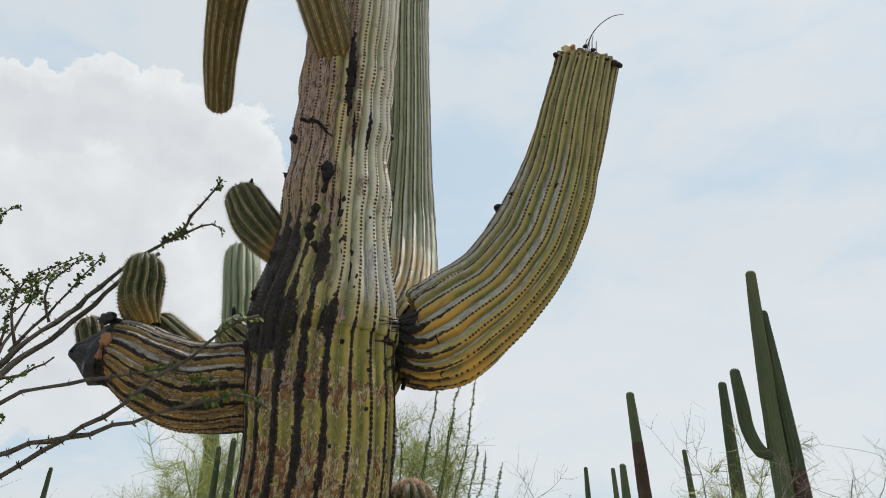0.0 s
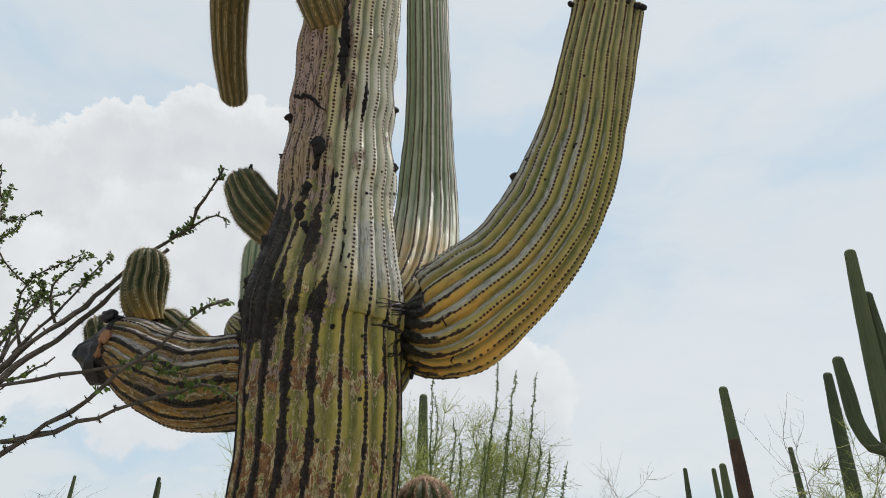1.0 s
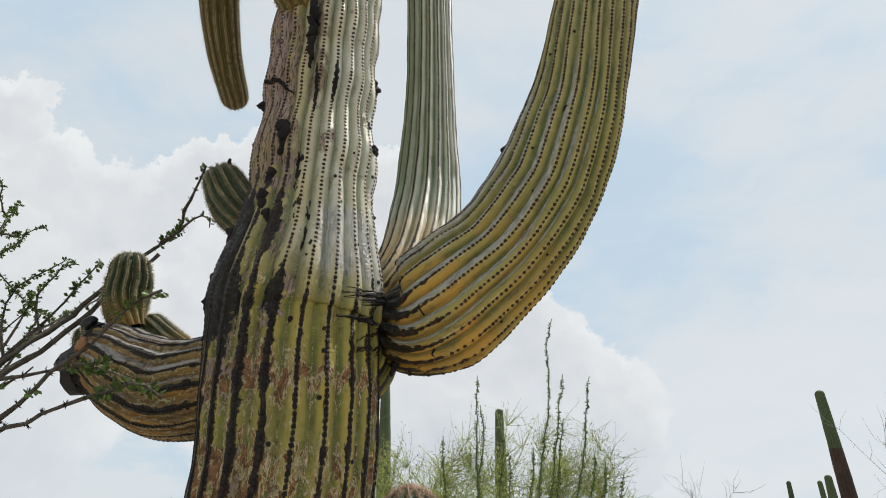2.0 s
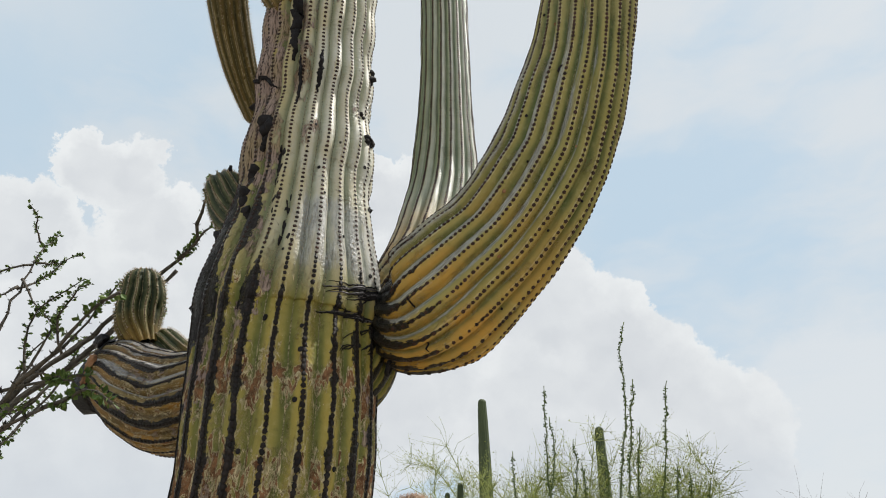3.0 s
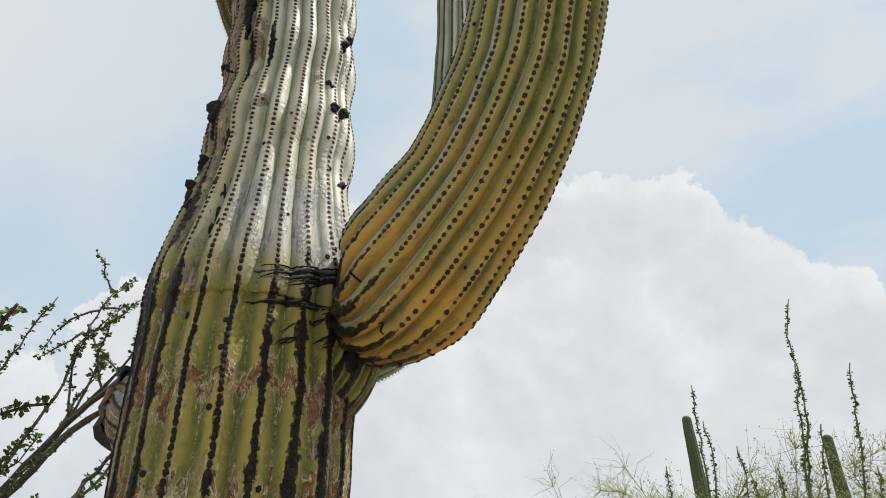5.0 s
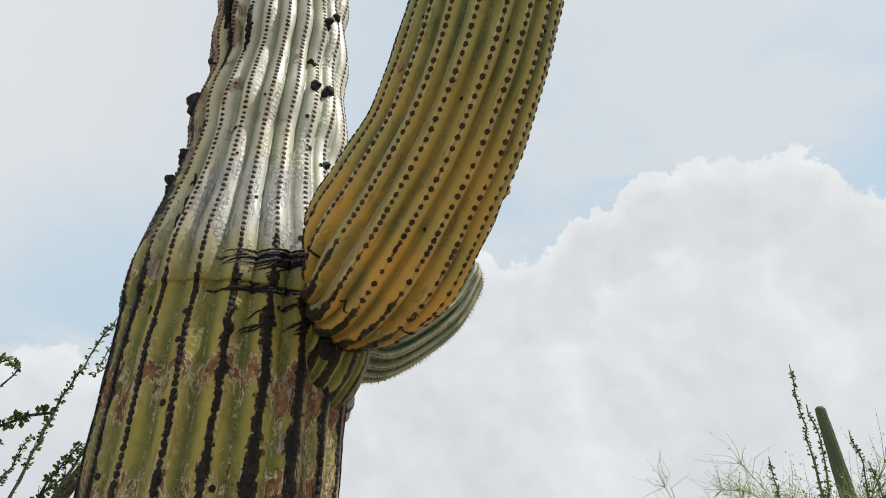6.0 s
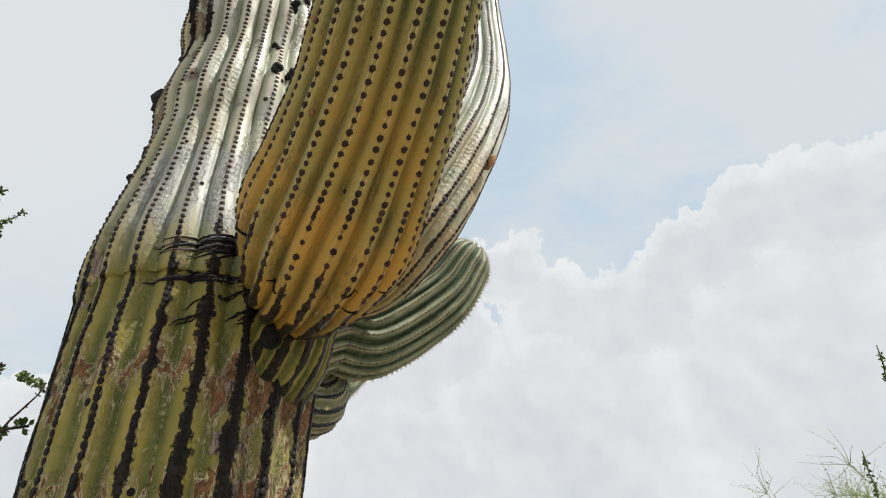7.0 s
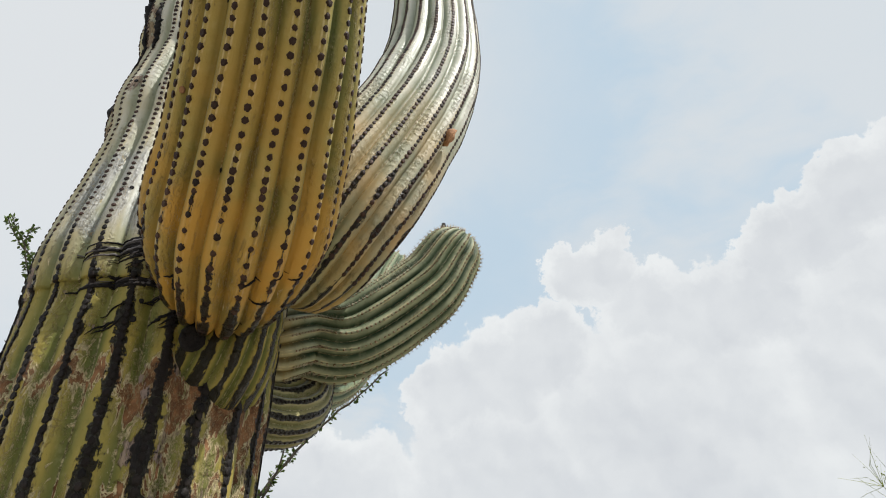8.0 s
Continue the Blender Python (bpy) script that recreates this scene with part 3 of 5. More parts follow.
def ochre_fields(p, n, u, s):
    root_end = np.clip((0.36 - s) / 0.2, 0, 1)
    # Upper side: weathered grey plus painted top light; warm adds bounce underneath.
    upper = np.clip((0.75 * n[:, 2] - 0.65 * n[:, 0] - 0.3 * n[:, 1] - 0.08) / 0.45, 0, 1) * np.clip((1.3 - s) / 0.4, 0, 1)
    # Below s 0.15 tar goes fully black, painting the joint's crease dark.
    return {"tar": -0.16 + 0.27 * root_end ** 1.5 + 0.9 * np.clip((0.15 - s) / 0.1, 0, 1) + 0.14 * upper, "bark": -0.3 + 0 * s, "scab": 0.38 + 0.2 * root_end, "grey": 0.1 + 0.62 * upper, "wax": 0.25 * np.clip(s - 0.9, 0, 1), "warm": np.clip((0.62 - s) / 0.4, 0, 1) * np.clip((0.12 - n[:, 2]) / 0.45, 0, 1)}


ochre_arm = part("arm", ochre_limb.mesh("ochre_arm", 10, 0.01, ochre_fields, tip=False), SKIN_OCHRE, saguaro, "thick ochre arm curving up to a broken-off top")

pale_limb = Limb(
    [(-0.28, 2.495, 2.218, 0.118), (-0.225, 2.53, 2.3, 0.13), (-0.18, 2.59, 2.42, 0.14), (-0.168, 2.66, 2.57, 0.14), (-0.172, 2.73, 2.75, 0.136), (-0.177, 2.77, 2.95, 0.127), (-0.175, 2.768, 3.278, 0.108), (-0.182, 2.772, 3.67, 0.104), (-0.194, 2.78, 4.147, 0.103),
     (-0.19, 2.79, 5.0, 0.095)],
    18, 4.0, 0.13, ref=(1, 0, 0), seed=3.1, butt=(0.13, 0.36), waver=0.3)


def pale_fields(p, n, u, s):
    # Bloom follows the +x side and the elbow's top, painting them sunlit.
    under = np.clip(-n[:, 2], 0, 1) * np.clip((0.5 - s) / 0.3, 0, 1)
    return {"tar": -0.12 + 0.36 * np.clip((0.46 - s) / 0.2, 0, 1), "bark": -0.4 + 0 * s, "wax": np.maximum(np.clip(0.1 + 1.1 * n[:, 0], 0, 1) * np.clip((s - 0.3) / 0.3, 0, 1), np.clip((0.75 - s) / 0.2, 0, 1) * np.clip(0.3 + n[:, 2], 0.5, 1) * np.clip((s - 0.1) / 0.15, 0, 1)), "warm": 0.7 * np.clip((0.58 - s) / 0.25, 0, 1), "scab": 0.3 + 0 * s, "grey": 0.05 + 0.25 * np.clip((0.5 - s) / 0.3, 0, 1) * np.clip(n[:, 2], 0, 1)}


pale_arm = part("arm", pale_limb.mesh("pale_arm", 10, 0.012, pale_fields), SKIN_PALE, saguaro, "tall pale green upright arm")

green_limb = Limb([(-0.417, 2.437, 2.165, 0.101), (-0.507, 2.553, 2.252, 0.097), (-0.525, 2.682, 2.272, 0.101), (-0.505, 2.858, 2.428, 0.1), (-0.479, 2.928, 2.545, 0.087)], 17, 4.0, 0.17, ref=(1, 0, 0), seed=4.4, butt=(0.06, 0.5), waver=0.5)


def young_fields(p, n, u, s):
    return {"tar": -0.3 + 0 * s, "bark": -0.5 + 0 * s, "scab": 0.25 + 0 * s, "grey": 0.0 * s, "warm": 0.45 * np.clip((0.13 - s) / 0.08, 0, 1)}


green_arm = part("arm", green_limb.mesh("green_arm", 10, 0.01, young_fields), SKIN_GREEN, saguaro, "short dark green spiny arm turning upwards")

back_limb = Limb([(-0.42, 2.4, 2.04, 0.08), (-0.52, 2.5, 2.062, 0.082), (-0.59, 2.57, 2.105, 0.086), (-0.66, 2.58, 2.18, 0.1), (-0.745, 2.565, 2.235, 0.1), (-0.8, 2.55, 2.275, 0.09)], 16, 0.0, 0.09, seed=5.2)


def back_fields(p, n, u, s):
    # Grey grows with upward facing: weathering, and the lit top painted in.
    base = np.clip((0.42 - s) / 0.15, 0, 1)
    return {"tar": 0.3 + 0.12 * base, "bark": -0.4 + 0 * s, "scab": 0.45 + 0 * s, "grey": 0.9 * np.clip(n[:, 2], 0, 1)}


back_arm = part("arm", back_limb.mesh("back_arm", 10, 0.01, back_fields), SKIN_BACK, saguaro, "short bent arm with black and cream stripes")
column_limb = Limb([(-0.6, 2.56, 2.16, 0.06), (-0.74, 2.66, 2.24, 0.075), (-0.85, 2.74, 2.36, 0.08), (-0.888, 2.785, 2.515, 0.08), (-0.923, 2.835, 2.672, 0.082), (-0.945, 2.87, 2.76, 0.078)], 15, 0.0, 0.12, seed=15.2)
column_arm = part("arm", column_limb.mesh("column_arm", 10, 0.01, young_fields), SKIN_PALE, saguaro, "upright pale green spiny arm")

stub_limb = Limb([(-0.55, 2.36, 2.04, 0.155), (-0.7, 2.36, 2.04, 0.16), (-0.859, 2.362, 2.034, 0.16), (-0.992, 2.342, 2.075, 0.147), (-1.1, 2.337, 2.135, 0.127), (-1.17, 2.337, 2.155, 0.118)], 18, 5.0, 0.09, squash=0.92, ref=(0, 1, 0), lump=0.02, seed=6.6)


def stub_fields(p, n, u, s):
    # Grey by upward facing: weathered skin and a sunlit top in one colour.
    end = np.clip((-1.135 - p[:, 0]) / 0.03, 0, 1)
    return {"tar": 0.3 + 0.16 * np.sin(7 * s + 1.7 * np.round(u)) + 1.6 * end, "bark": 0.14 + 0.5 * end, "warm": 0.6 * np.clip(0.3 - n[:, 2], 0, 1), "scab": 0.74 + 0.2 * np.clip(-n[:, 2], 0, 1), "grey": 1.0 * np.clip((n[:, 2] - 0.1) / 0.5, 0, 1)}


stub_arm = part("arm", stub_limb.mesh("stub_arm", 10, 0.01, stub_fields, tip=False), SKIN_STUB, saguaro, "broken stub arm with black striped ribs and grey top")

hang_limb = Limb(
    [(-0.4, 2.13, 3.2, 0.06), (-0.43, 2.02, 3.3, 0.08), (-0.5, 1.94, 3.5, 0.086), (-0.6, 1.93, 3.75, 0.087), (-0.74, 2.0, 3.92, 0.087), (-0.89, 2.13, 3.9, 0.088), (-0.976, 2.288, 3.746, 0.085), (-1.047, 2.482, 3.597, 0.075), (-1.106, 2.68, 3.52, 0.064)],
    14, 0.0, 0.1, seed=7.7)
hang_arm = part("arm", hang_limb.mesh("hanging_arm", 8, 0.014, young_fields), SKIN_HANG, saguaro, "slender olive arm that arches over and hangs down")

pups = [
    Limb([(-0.56, 2.27, 2.48, 0.045), (-0.62, 2.285, 2.545, 0.072), (-0.685, 2.289, 2.615, 0.085), (-0.728, 2.287, 2.67, 0.083), (-0.758, 2.276, 2.725, 0.074)], 14, 0.0, 0.2, seed=8.1),
    Limb([(-1.06, 2.345, 2.24, 0.045), (-1.1, 2.335, 2.31, 0.07), (-1.115, 2.334, 2.371, 0.077), (-1.112, 2.332, 2.42, 0.077), (-1.114, 2.325, 2.46, 0.07)], 14, 0.0, 0.2, seed=9.4),
    Limb([(-0.86, 2.42, 2.16, 0.04), (-0.95, 2.41, 2.21, 0.05), (-1.03, 2.4, 2.27, 0.05)], 11, 0.0, 0.2, seed=10.3),
    Limb([(-1.2, 2.4, 2.16, 0.04), (-1.28, 2.42, 2.2, 0.055), (-1.31, 2.42, 2.26, 0.055)], 11, 0.0, 0.2, seed=11.9),
]
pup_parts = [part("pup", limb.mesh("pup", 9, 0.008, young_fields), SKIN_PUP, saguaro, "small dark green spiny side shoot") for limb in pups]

# Areoles and spines.
AREOLE_SHAPES = {}
for mat in (AREOLE, AREOLE_BROWN):
    AREOLE_SHAPES[mat.name] = [studs("areole", np.zeros((1, 3)), np.array([(0, 0, 1.0)]), np.array([(0, 1.0, 0)]), 1.0, RNG, 0.55, 0.15) for _ in range(5)]
    for shape in AREOLE_SHAPES[mat.name]:
        shape.materials.append(mat)


def single(p, n, along, size, mat, owner):
    """One crusted areole at each place, as objects that share a few meshes."""
    for i in range(len(p)):
        ob = part("areole", AREOLE_SHAPES[mat.name][i % 5], None, owner)
        y = along[i] - n[i] * (along[i] @ n[i])
        y /= np.linalg.norm(y)
        x = np.cross(y, n[i])
        m = Matrix(np.vstack([np.column_stack([x, y, n[i], p[i]]), (0, 0, 0, 1)]).tolist())
        ob.matrix_basis = m @ Matrix.Diagonal((*[float(size[i])] * 3, 1))


for limb, owner, gap, size, mat, lo in (
    (trunk_limb, trunk, (0.0135, 0.0155), 0.0056, AREOLE, 1.55), (ochre_limb, ochre_arm, (0.0165, 0.0115), 0.0051, AREOLE_BROWN, 0.1), (pale_limb, pale_arm, (0.0125, 0.0125), 0.0052, AREOLE_BROWN, 0.1), (stub_limb, stub_arm, 0.011, 0.005, AREOLE, 0.1),
    (back_limb, back_arm, 0.014, 0.0038, AREOLE, 0.1)):
    u, s, p, n, along = limb.seats(gap, lo, min(limb.total, 4.4) - 0.01, RNG)
    keep = p[:, 2] < 4.3
    size = size * np.ones(len(p))
    near, upper = np.zeros(len(p), bool), np.zeros(len(p), bool)
    if owner is trunk:
        size = size * (1 + 0.32 * np.clip((2.25 - p[:, 2]) / 0.2, 0, 1))
        facing = compass(p)
        near = (p[:, 2] > 1.82) & (p[:, 2] < 2.14) & (facing > -72) & (facing < 25)
        upper = keep & (p[:, 2] > 2.28)
    elif owner is ochre_arm:
        near = (s > 0.3) & (s < 0.75) & (n[:, 0] - 0.4 * n[:, 1] > 0.25)
    single(p[near], n[near], along[near], size[near], mat, owner)
    rest = keep & ~near & ~upper
    part("areole_crust", studs("areole_crust", p[rest], n[rest], along[rest], size[rest], RNG, 0.5, 0.1), mat, owner, "rows of dark crusted areoles", "stuff")
    if upper.any():
        part("areole_crust", studs("areole_crust", p[upper], n[upper], along[upper], size[upper], RNG, 0.5, 0.1, 0.85), AREOLE_BROWN, owner, "rows of brown oval areoles", "stuff")
for limb, owner, gap, each, length, mat in (
    (green_limb, green_arm, 0.0125, 5, 0.010, SPINE), (hang_limb, hang_arm, 0.013, 4, 0.010, SPINE), (column_limb, column_arm, 0.016, 4, 0.012, SPINE), *((limb, ob, 0.0105, 8, 0.0095, SPINE) for limb, ob in zip(pups, pup_parts))):
    u, s, p, n, along = limb.seats(gap, 0.05, None, RNG)
    part("spine_coat", needles("spine_coat", p, n, along, each, length, 0.0009, RNG), mat, owner, "fine straw-coloured spines", "stuff")
    part("areole_crust", studs("areole_crust", p, n, along, 0.0028, RNG), AREOLE_RED, owner, "small brown areoles", "stuff")


# A collar of swollen ribs under the ochre arm, and a low arm whose spiny crown shows beside the trunk.
collar_limb = Limb([(-0.37, 2.33, 1.98, 0.1), (-0.3, 2.365, 2.02, 0.112), (-0.268, 2.385, 2.07, 0.117), (-0.24, 2.4, 2.14, 0.105)], 17, 0.0, 0.1, seed=12.5, waver=0.4)


def collar_fields(p, n, u, s):
    return {"tar": 0.4 + 0 * s, "bark": -0.3 + 0 * s, "scab": 0.5 + 0 * s, "grey": 0.0 * s}


collar = part("collar", collar_limb.mesh("collar", 10, 0.009, collar_fields), SKIN_TRUNK, saguaro, "swollen striped collar of ribs")
low_limb = Limb([(-0.3, 2.36, 1.1, 0.07), (-0.17, 2.43, 1.12, 0.08), (-0.1, 2.47, 1.3, 0.085), (-0.105, 2.47, 1.5, 0.088), (-0.113, 2.47, 1.65, 0.085)], 15, 0.0, 0.09, seed=13.2)
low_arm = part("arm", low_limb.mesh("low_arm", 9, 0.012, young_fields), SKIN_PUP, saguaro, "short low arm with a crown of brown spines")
_, _, p, n, along = low_limb.seats(0.009, 0.35, low_limb.total + 0.13, RNG)
part("spine_coat", needles("crown_spines", p, n, along, 12, 0.02, 0.0011, RNG, 1.3), plain_material("rusty_spine", (0.1, 0.05, 0.03), (0.52, 0.36, 0.24), 30.0, 0.7), low_arm, "dense rusty spines", "stuff")


# Scars on the trunk: angle round it (degrees) and height give the place.
def rib_at(angle, s):
    """The rib coordinate that stands at an angle round the trunk."""
    k, c = float(np.interp(s, *zip(*trunk_limb.crowd[1]))), math.radians(trunk_limb.crowd[0])
    a = math.radians(angle)
    for _ in range(12):
        a = math.radians(angle) + k * math.sin(a - c)
    return (math.degrees(a) - trunk_limb.phase - float(np.interp(s, *zip(*trunk_limb.twist)))) / (360 / trunk_limb.ribs)


def on_trunk(angle, z, proud=0.0):
    s = z + 0.1
    u = rib_at(angle, s)
    p = trunk_limb.at(u, s, proud)
    out = np.array((math.cos(math.radians(angle)), math.sin(math.radians(angle)), 0.0))
    return p, unit(out + 0.25 * trunk_limb.normal(u, s))


def knob(angle, z, size, tall, seed, mat=CRUST, name="knob", label=""):
    p, n = on_trunk(angle, z, -0.004)
    data = lump(name, p, (size, size * (1.2 if name == "knob" else 2.1), tall), n, seed, 1.0)
    return part(name, data, mat, trunk, label)


for i, (angle, z, size, tall) in enumerate((
    (-91, 2.735, 0.03, 0.044), (-93, 2.7, 0.022, 0.026), (-93, 2.66, 0.013, 0.012), (-101, 2.58, 0.02, 0.018), (-103, 2.5, 0.024, 0.02), (-97, 2.44, 0.018, 0.012), (9, 2.765, 0.016, 0.02), (22, 2.78, 0.016, 0.022), (16, 3.02, 0.014, 0.02), (28, 2.55, 0.012, 0.018), (30, 3.08, 0.012, 0.02), (6, 2.86, 0.01, 0.012),
    (-150, 2.93, 0.016, 0.024), (-158, 2.78, 0.012, 0.02), (-165, 2.55, 0.014, 0.022), (-140, 2.42, 0.02, 0.022), (-152, 2.3, 0.02, 0.025), (-160, 2.14, 0.018, 0.02), (-148, 2.2, 0.02, 0.02))):
    knob(angle, z, size * 0.8, tall, i + 1.0, label="black knobbly callus")
    knob(angle + RNG.uniform(-3, 3), z - size * 0.9, size * 0.7, tall * 0.6, i + 100.0, label="black knobbly callus")
for i in range(70):  # blisters of black crust down one flank
    k = i / 69
    angle = np.interp(k, (0, 0.35, 0.7, 1), (-98, -82, -68, -60)) + RNG.normal(0, 3)
    knob(angle, np.interp(k, (0, 1), (2.78, 2.34)) + RNG.normal(0, 0.012), RNG.uniform(0.005, 0.0105), RNG.uniform(0.002, 0.005), 20.0 + i, name="blister")
for i in range(40):  # black burls over the barked side
    knob(RNG.uniform(-172, -105), RNG.uniform(2.12, 2.55), RNG.uniform(0.004, 0.008), RNG.uniform(0.002, 0.004), 160.0 + i, name="blister")


def ring_scar(limb, owner, u, s, size, mat=CRUST):
    """A small crater on a limb."""
    return crater(limb.at(u, s), limb.normal(u, s), owner, size, mat)


def crater(p, n, owner, size, mat=CRUST):
    """A raised ring round a flat disc; a black disc paints a pit's shade."""
    side = unit(np.cross(n, (0.2, 0.3, 0.9)))
    other = np.cross(n, side)
    loop = [p + n * 0.001 + size * (math.cos(a) * side + math.sin(a) * other * 1.15) for a in np.linspace(0, 2 * math.pi, 13)]
    pieces = [tube(loop, [size * 0.33] * 13, 5, 0.2, RNG), ([p + n * 0.0012 + (q - p) * 0.9 for q in loop[:-1]], [tuple(range(12))])]
    return part("ring_scar", mesh_of("ring_scar", *joined(pieces)), mat, owner)


for _ in range(26):
    u, z = RNG.integers(0, 8) + RNG.choice([0.25, 0.35, 0.65, 0.75]) + 16.5, RNG.uniform(1.7, 2.75)
    ring_scar(trunk_limb, trunk, u % 20, z + 0.1, RNG.uniform(0.0028, 0.0048))
ring_scar(trunk_limb, trunk, rib_at(-64.5, 2.2), 2.2, 0.006)
ring_scar(trunk_limb, trunk, rib_at(-76, 2.15), 2.15, 0.005)
for _ in range(26):
    ring_scar(ochre_limb, ochre_arm, RNG.integers(0, 19) + RNG.choice([0.3, 0.45, 0.6]), RNG.uniform(0.3, 1.4), RNG.uniform(0.0025, 0.004), WOUND if RNG.random() < 0.5 else CRUST)


def gash(limb, owner, points, wide, name="gash", mat=CRUST, proud=0.001):
    """A dark crack that follows the surface through (u, s) points."""
    us = spline(points, 10 * len(points))
    p = limb.at(us[:, 0], us[:, 1], proud)
    p = p + RNG.normal(0, wide * 0.18, p.shape)
    k = np.linspace(0, 1, len(p))
    return part(name, mesh_of(name, *tube(p, wide * (0.25 + 0.75 * np.sin(np.pi * np.clip(k, 0.03, 0.97))), 5, 0.3, RNG)), mat, owner)


def ang(angle, z):
    return rib_at(angle, z + 0.1), z + 0.1


gash(trunk_limb, trunk, [ang(-77, 3.34), ang(-76, 3.2), ang(-75, 3.1), ang(-74, 2.98)], 0.017)
gash(trunk_limb, trunk, [ang(-68, 3.0), ang(-67, 2.9), ang(-66, 2.76)], 0.006)
gash(trunk_limb, trunk, [ang(-48, 3.02), ang(-48.5, 2.94), ang(-50, 2.85)], 0.0085)
gash(trunk_limb, trunk, [ang(-140, 2.99), ang(-122, 2.97), ang(-108, 2.945), ang(-92, 2.885)], 0.009)
STRAND = plain_material("grey_strand", (0.03, 0.026, 0.028), (0.2, 0.185, 0.19), 60.0, 0.6)
for i in range(34):  # torn creases where the ochre arm joins
    a0 = RNG.uniform(-36, -8)
    z0 = (2.213 if i % 3 else 2.128) + RNG.normal(0, 0.007)
    gash(trunk_limb, trunk, [ang(a0 + k * (20 - a0), z0 + 0.05 * k**1.3 + RNG.normal(0, 0.003)) for k in (0, 0.25, 0.5, 0.75, 1.0)], RNG.uniform(0.001, 0.0042), mat=STRAND if i % 4 == 1 else CRUST)
for i in range(16):
    a0, z0 = RNG.uniform(-24, 12), RNG.uniform(2.02, 2.16)
    gash(trunk_limb, trunk, [ang(a0 + 9 * k, z0 + 0.03 * k + RNG.normal(0, 0.004)) for k in (0, 0.5, 1.0)], RNG.uniform(0.0015, 0.003))
for i in range(22):  # cracks across the swollen foot of the ochre arm
    u0, s0 = RNG.uniform(0, 21), RNG.uniform(0.1, 0.2)
    if ochre_limb.normal(u0, s0)[2] < 0.1:
        gash(ochre_limb, ochre_arm, [(u0 + 0.4 * k + RNG.normal(0, 0.05), s0 + RNG.normal(0, 0.002)) for k in (0, 0.5, 1.0, 1.5)], RNG.uniform(0.0008, 0.0028))
p, n = np.array((0.434, 2.238, 2.761)), np.array((0.3, -0.95, 0.0))
part("callus", lump("callus", p + n * 0.004, (0.026, 0.013, 0.012), n, 3.3, 1.0), CRUST, ochre_arm, "dark rough callus")
part("callus", lump("callus", (0.215, 2.37, 2.745), (0.02, 0.016, 0.02), (-0.8, -0.3, 0.5), 4.3, 1.0), CRUST, ochre_arm, "dark rough callus")
part("callus", lump("callus", (0.26, 2.31, 2.77), (0.014, 0.03, 0.008), (-0.7, -0.6, 0.3), 5.1, 1.0), CRUST, ochre_arm, "dark rough callus")
part("callus", lump("callus", (-0.077, 2.786, 2.588), (0.012, 0.024, 0.012), (0.5, 0.7, -0.4), 6.1, 1.0), WOUND, pale_arm, "brown split callus")
crater(np.array((-0.138, 2.353, 2.043)), unit(np.array((0.93, 0.3, -0.2))), collar, 0.017)


# The broken-off top of the ochre arm.
def torn_end(limb, rise, name, parent, mat, seed, label, dish=0.35):
    """A ragged rim and a sunken, rough face over a limb's open end."""
    cols = limb.ribs * 4
    u = np.arange(cols) / 4
    rim = limb.at(u, limb.total)
    way, mid = limb.t[-1], rim.mean(0)
    verts, faces = [], []
    jag = np.array([rise * (0.5 + noise.noise(Vector((math.cos(6.283 * k / cols) * 3, math.sin(6.283 * k / cols) * 3, seed))) + 0.4 * noise.noise(Vector((k * 0.7, seed, 0)))) for k in range(cols)])
    rings = [(1.0, -0.01, 0.0), (1.012, 0.0, 1.0), (0.93, 0.0, 0.9), (0.82, -dish * rise, 0.4), (0.5, -dish * rise * 1.5, 0.3), (0.22, -dish * rise, 0.3)]
    for r, lift, j in rings:
        for k in range(cols):
            q = mid + (rim[k] - mid) * r + way * (lift + j * jag[k])
            verts.append(q + RNG.normal(0, 0.0022, 3))
    verts.append(mid)
    for i in range(len(rings) - 1):
        for k in range(cols):
            q = (k + 1) % cols
            faces.append((i * cols + k, i * cols + q, (i + 1) * cols + q, (i + 1) * cols + k))
    for k in range(cols):
        faces.append(((len(rings) - 1) * cols + k, (len(rings) - 1) * cols + (k + 1) % cols, len(verts) - 1))
    return part(name, mesh_of(name, verts, faces), mat, parent, label)


torn_end(ochre_limb, 0.010, "broken_top", ochre_arm, plain_material("torn_fibre", (0.05, 0.04, 0.03), (0.3, 0.24, 0.15), 30.0, 0.85, 0.006), 2.0, "torn blackened rim")
for at, size, mat, seed in (((0.465, 2.16, 3.39), 0.012, CRUST, 1.0), ((0.50, 2.12, 3.385), 0.016, plain_material("cream_pulp", (0.3, 0.22, 0.12), (0.62, 0.52, 0.36), 30.0, 0.8), 2.0), ((0.522, 2.1, 3.375), 0.011, WOUND, 3.0), ((0.715, 2.16, 3.335), 0.013, CRUST, 4.0), ((0.69, 2.15, 3.335), 0.012, CRUST, 5.0), ((0.66, 2.13, 3.34), 0.009, CRUST, 6.0), ((0.60, 2.1, 3.36), 0.01, CRUST, 7.0), ((0.57, 2.09, 3.37), 0.01, CRUST, 8.0)):
    part("torn_scrap", lump("torn_scrap", np.array(at) + (-0.012, 0.008, -0.05), (size, size * 0.8, size), (0, 0, 1), seed, 1.0), mat, ochre_arm)
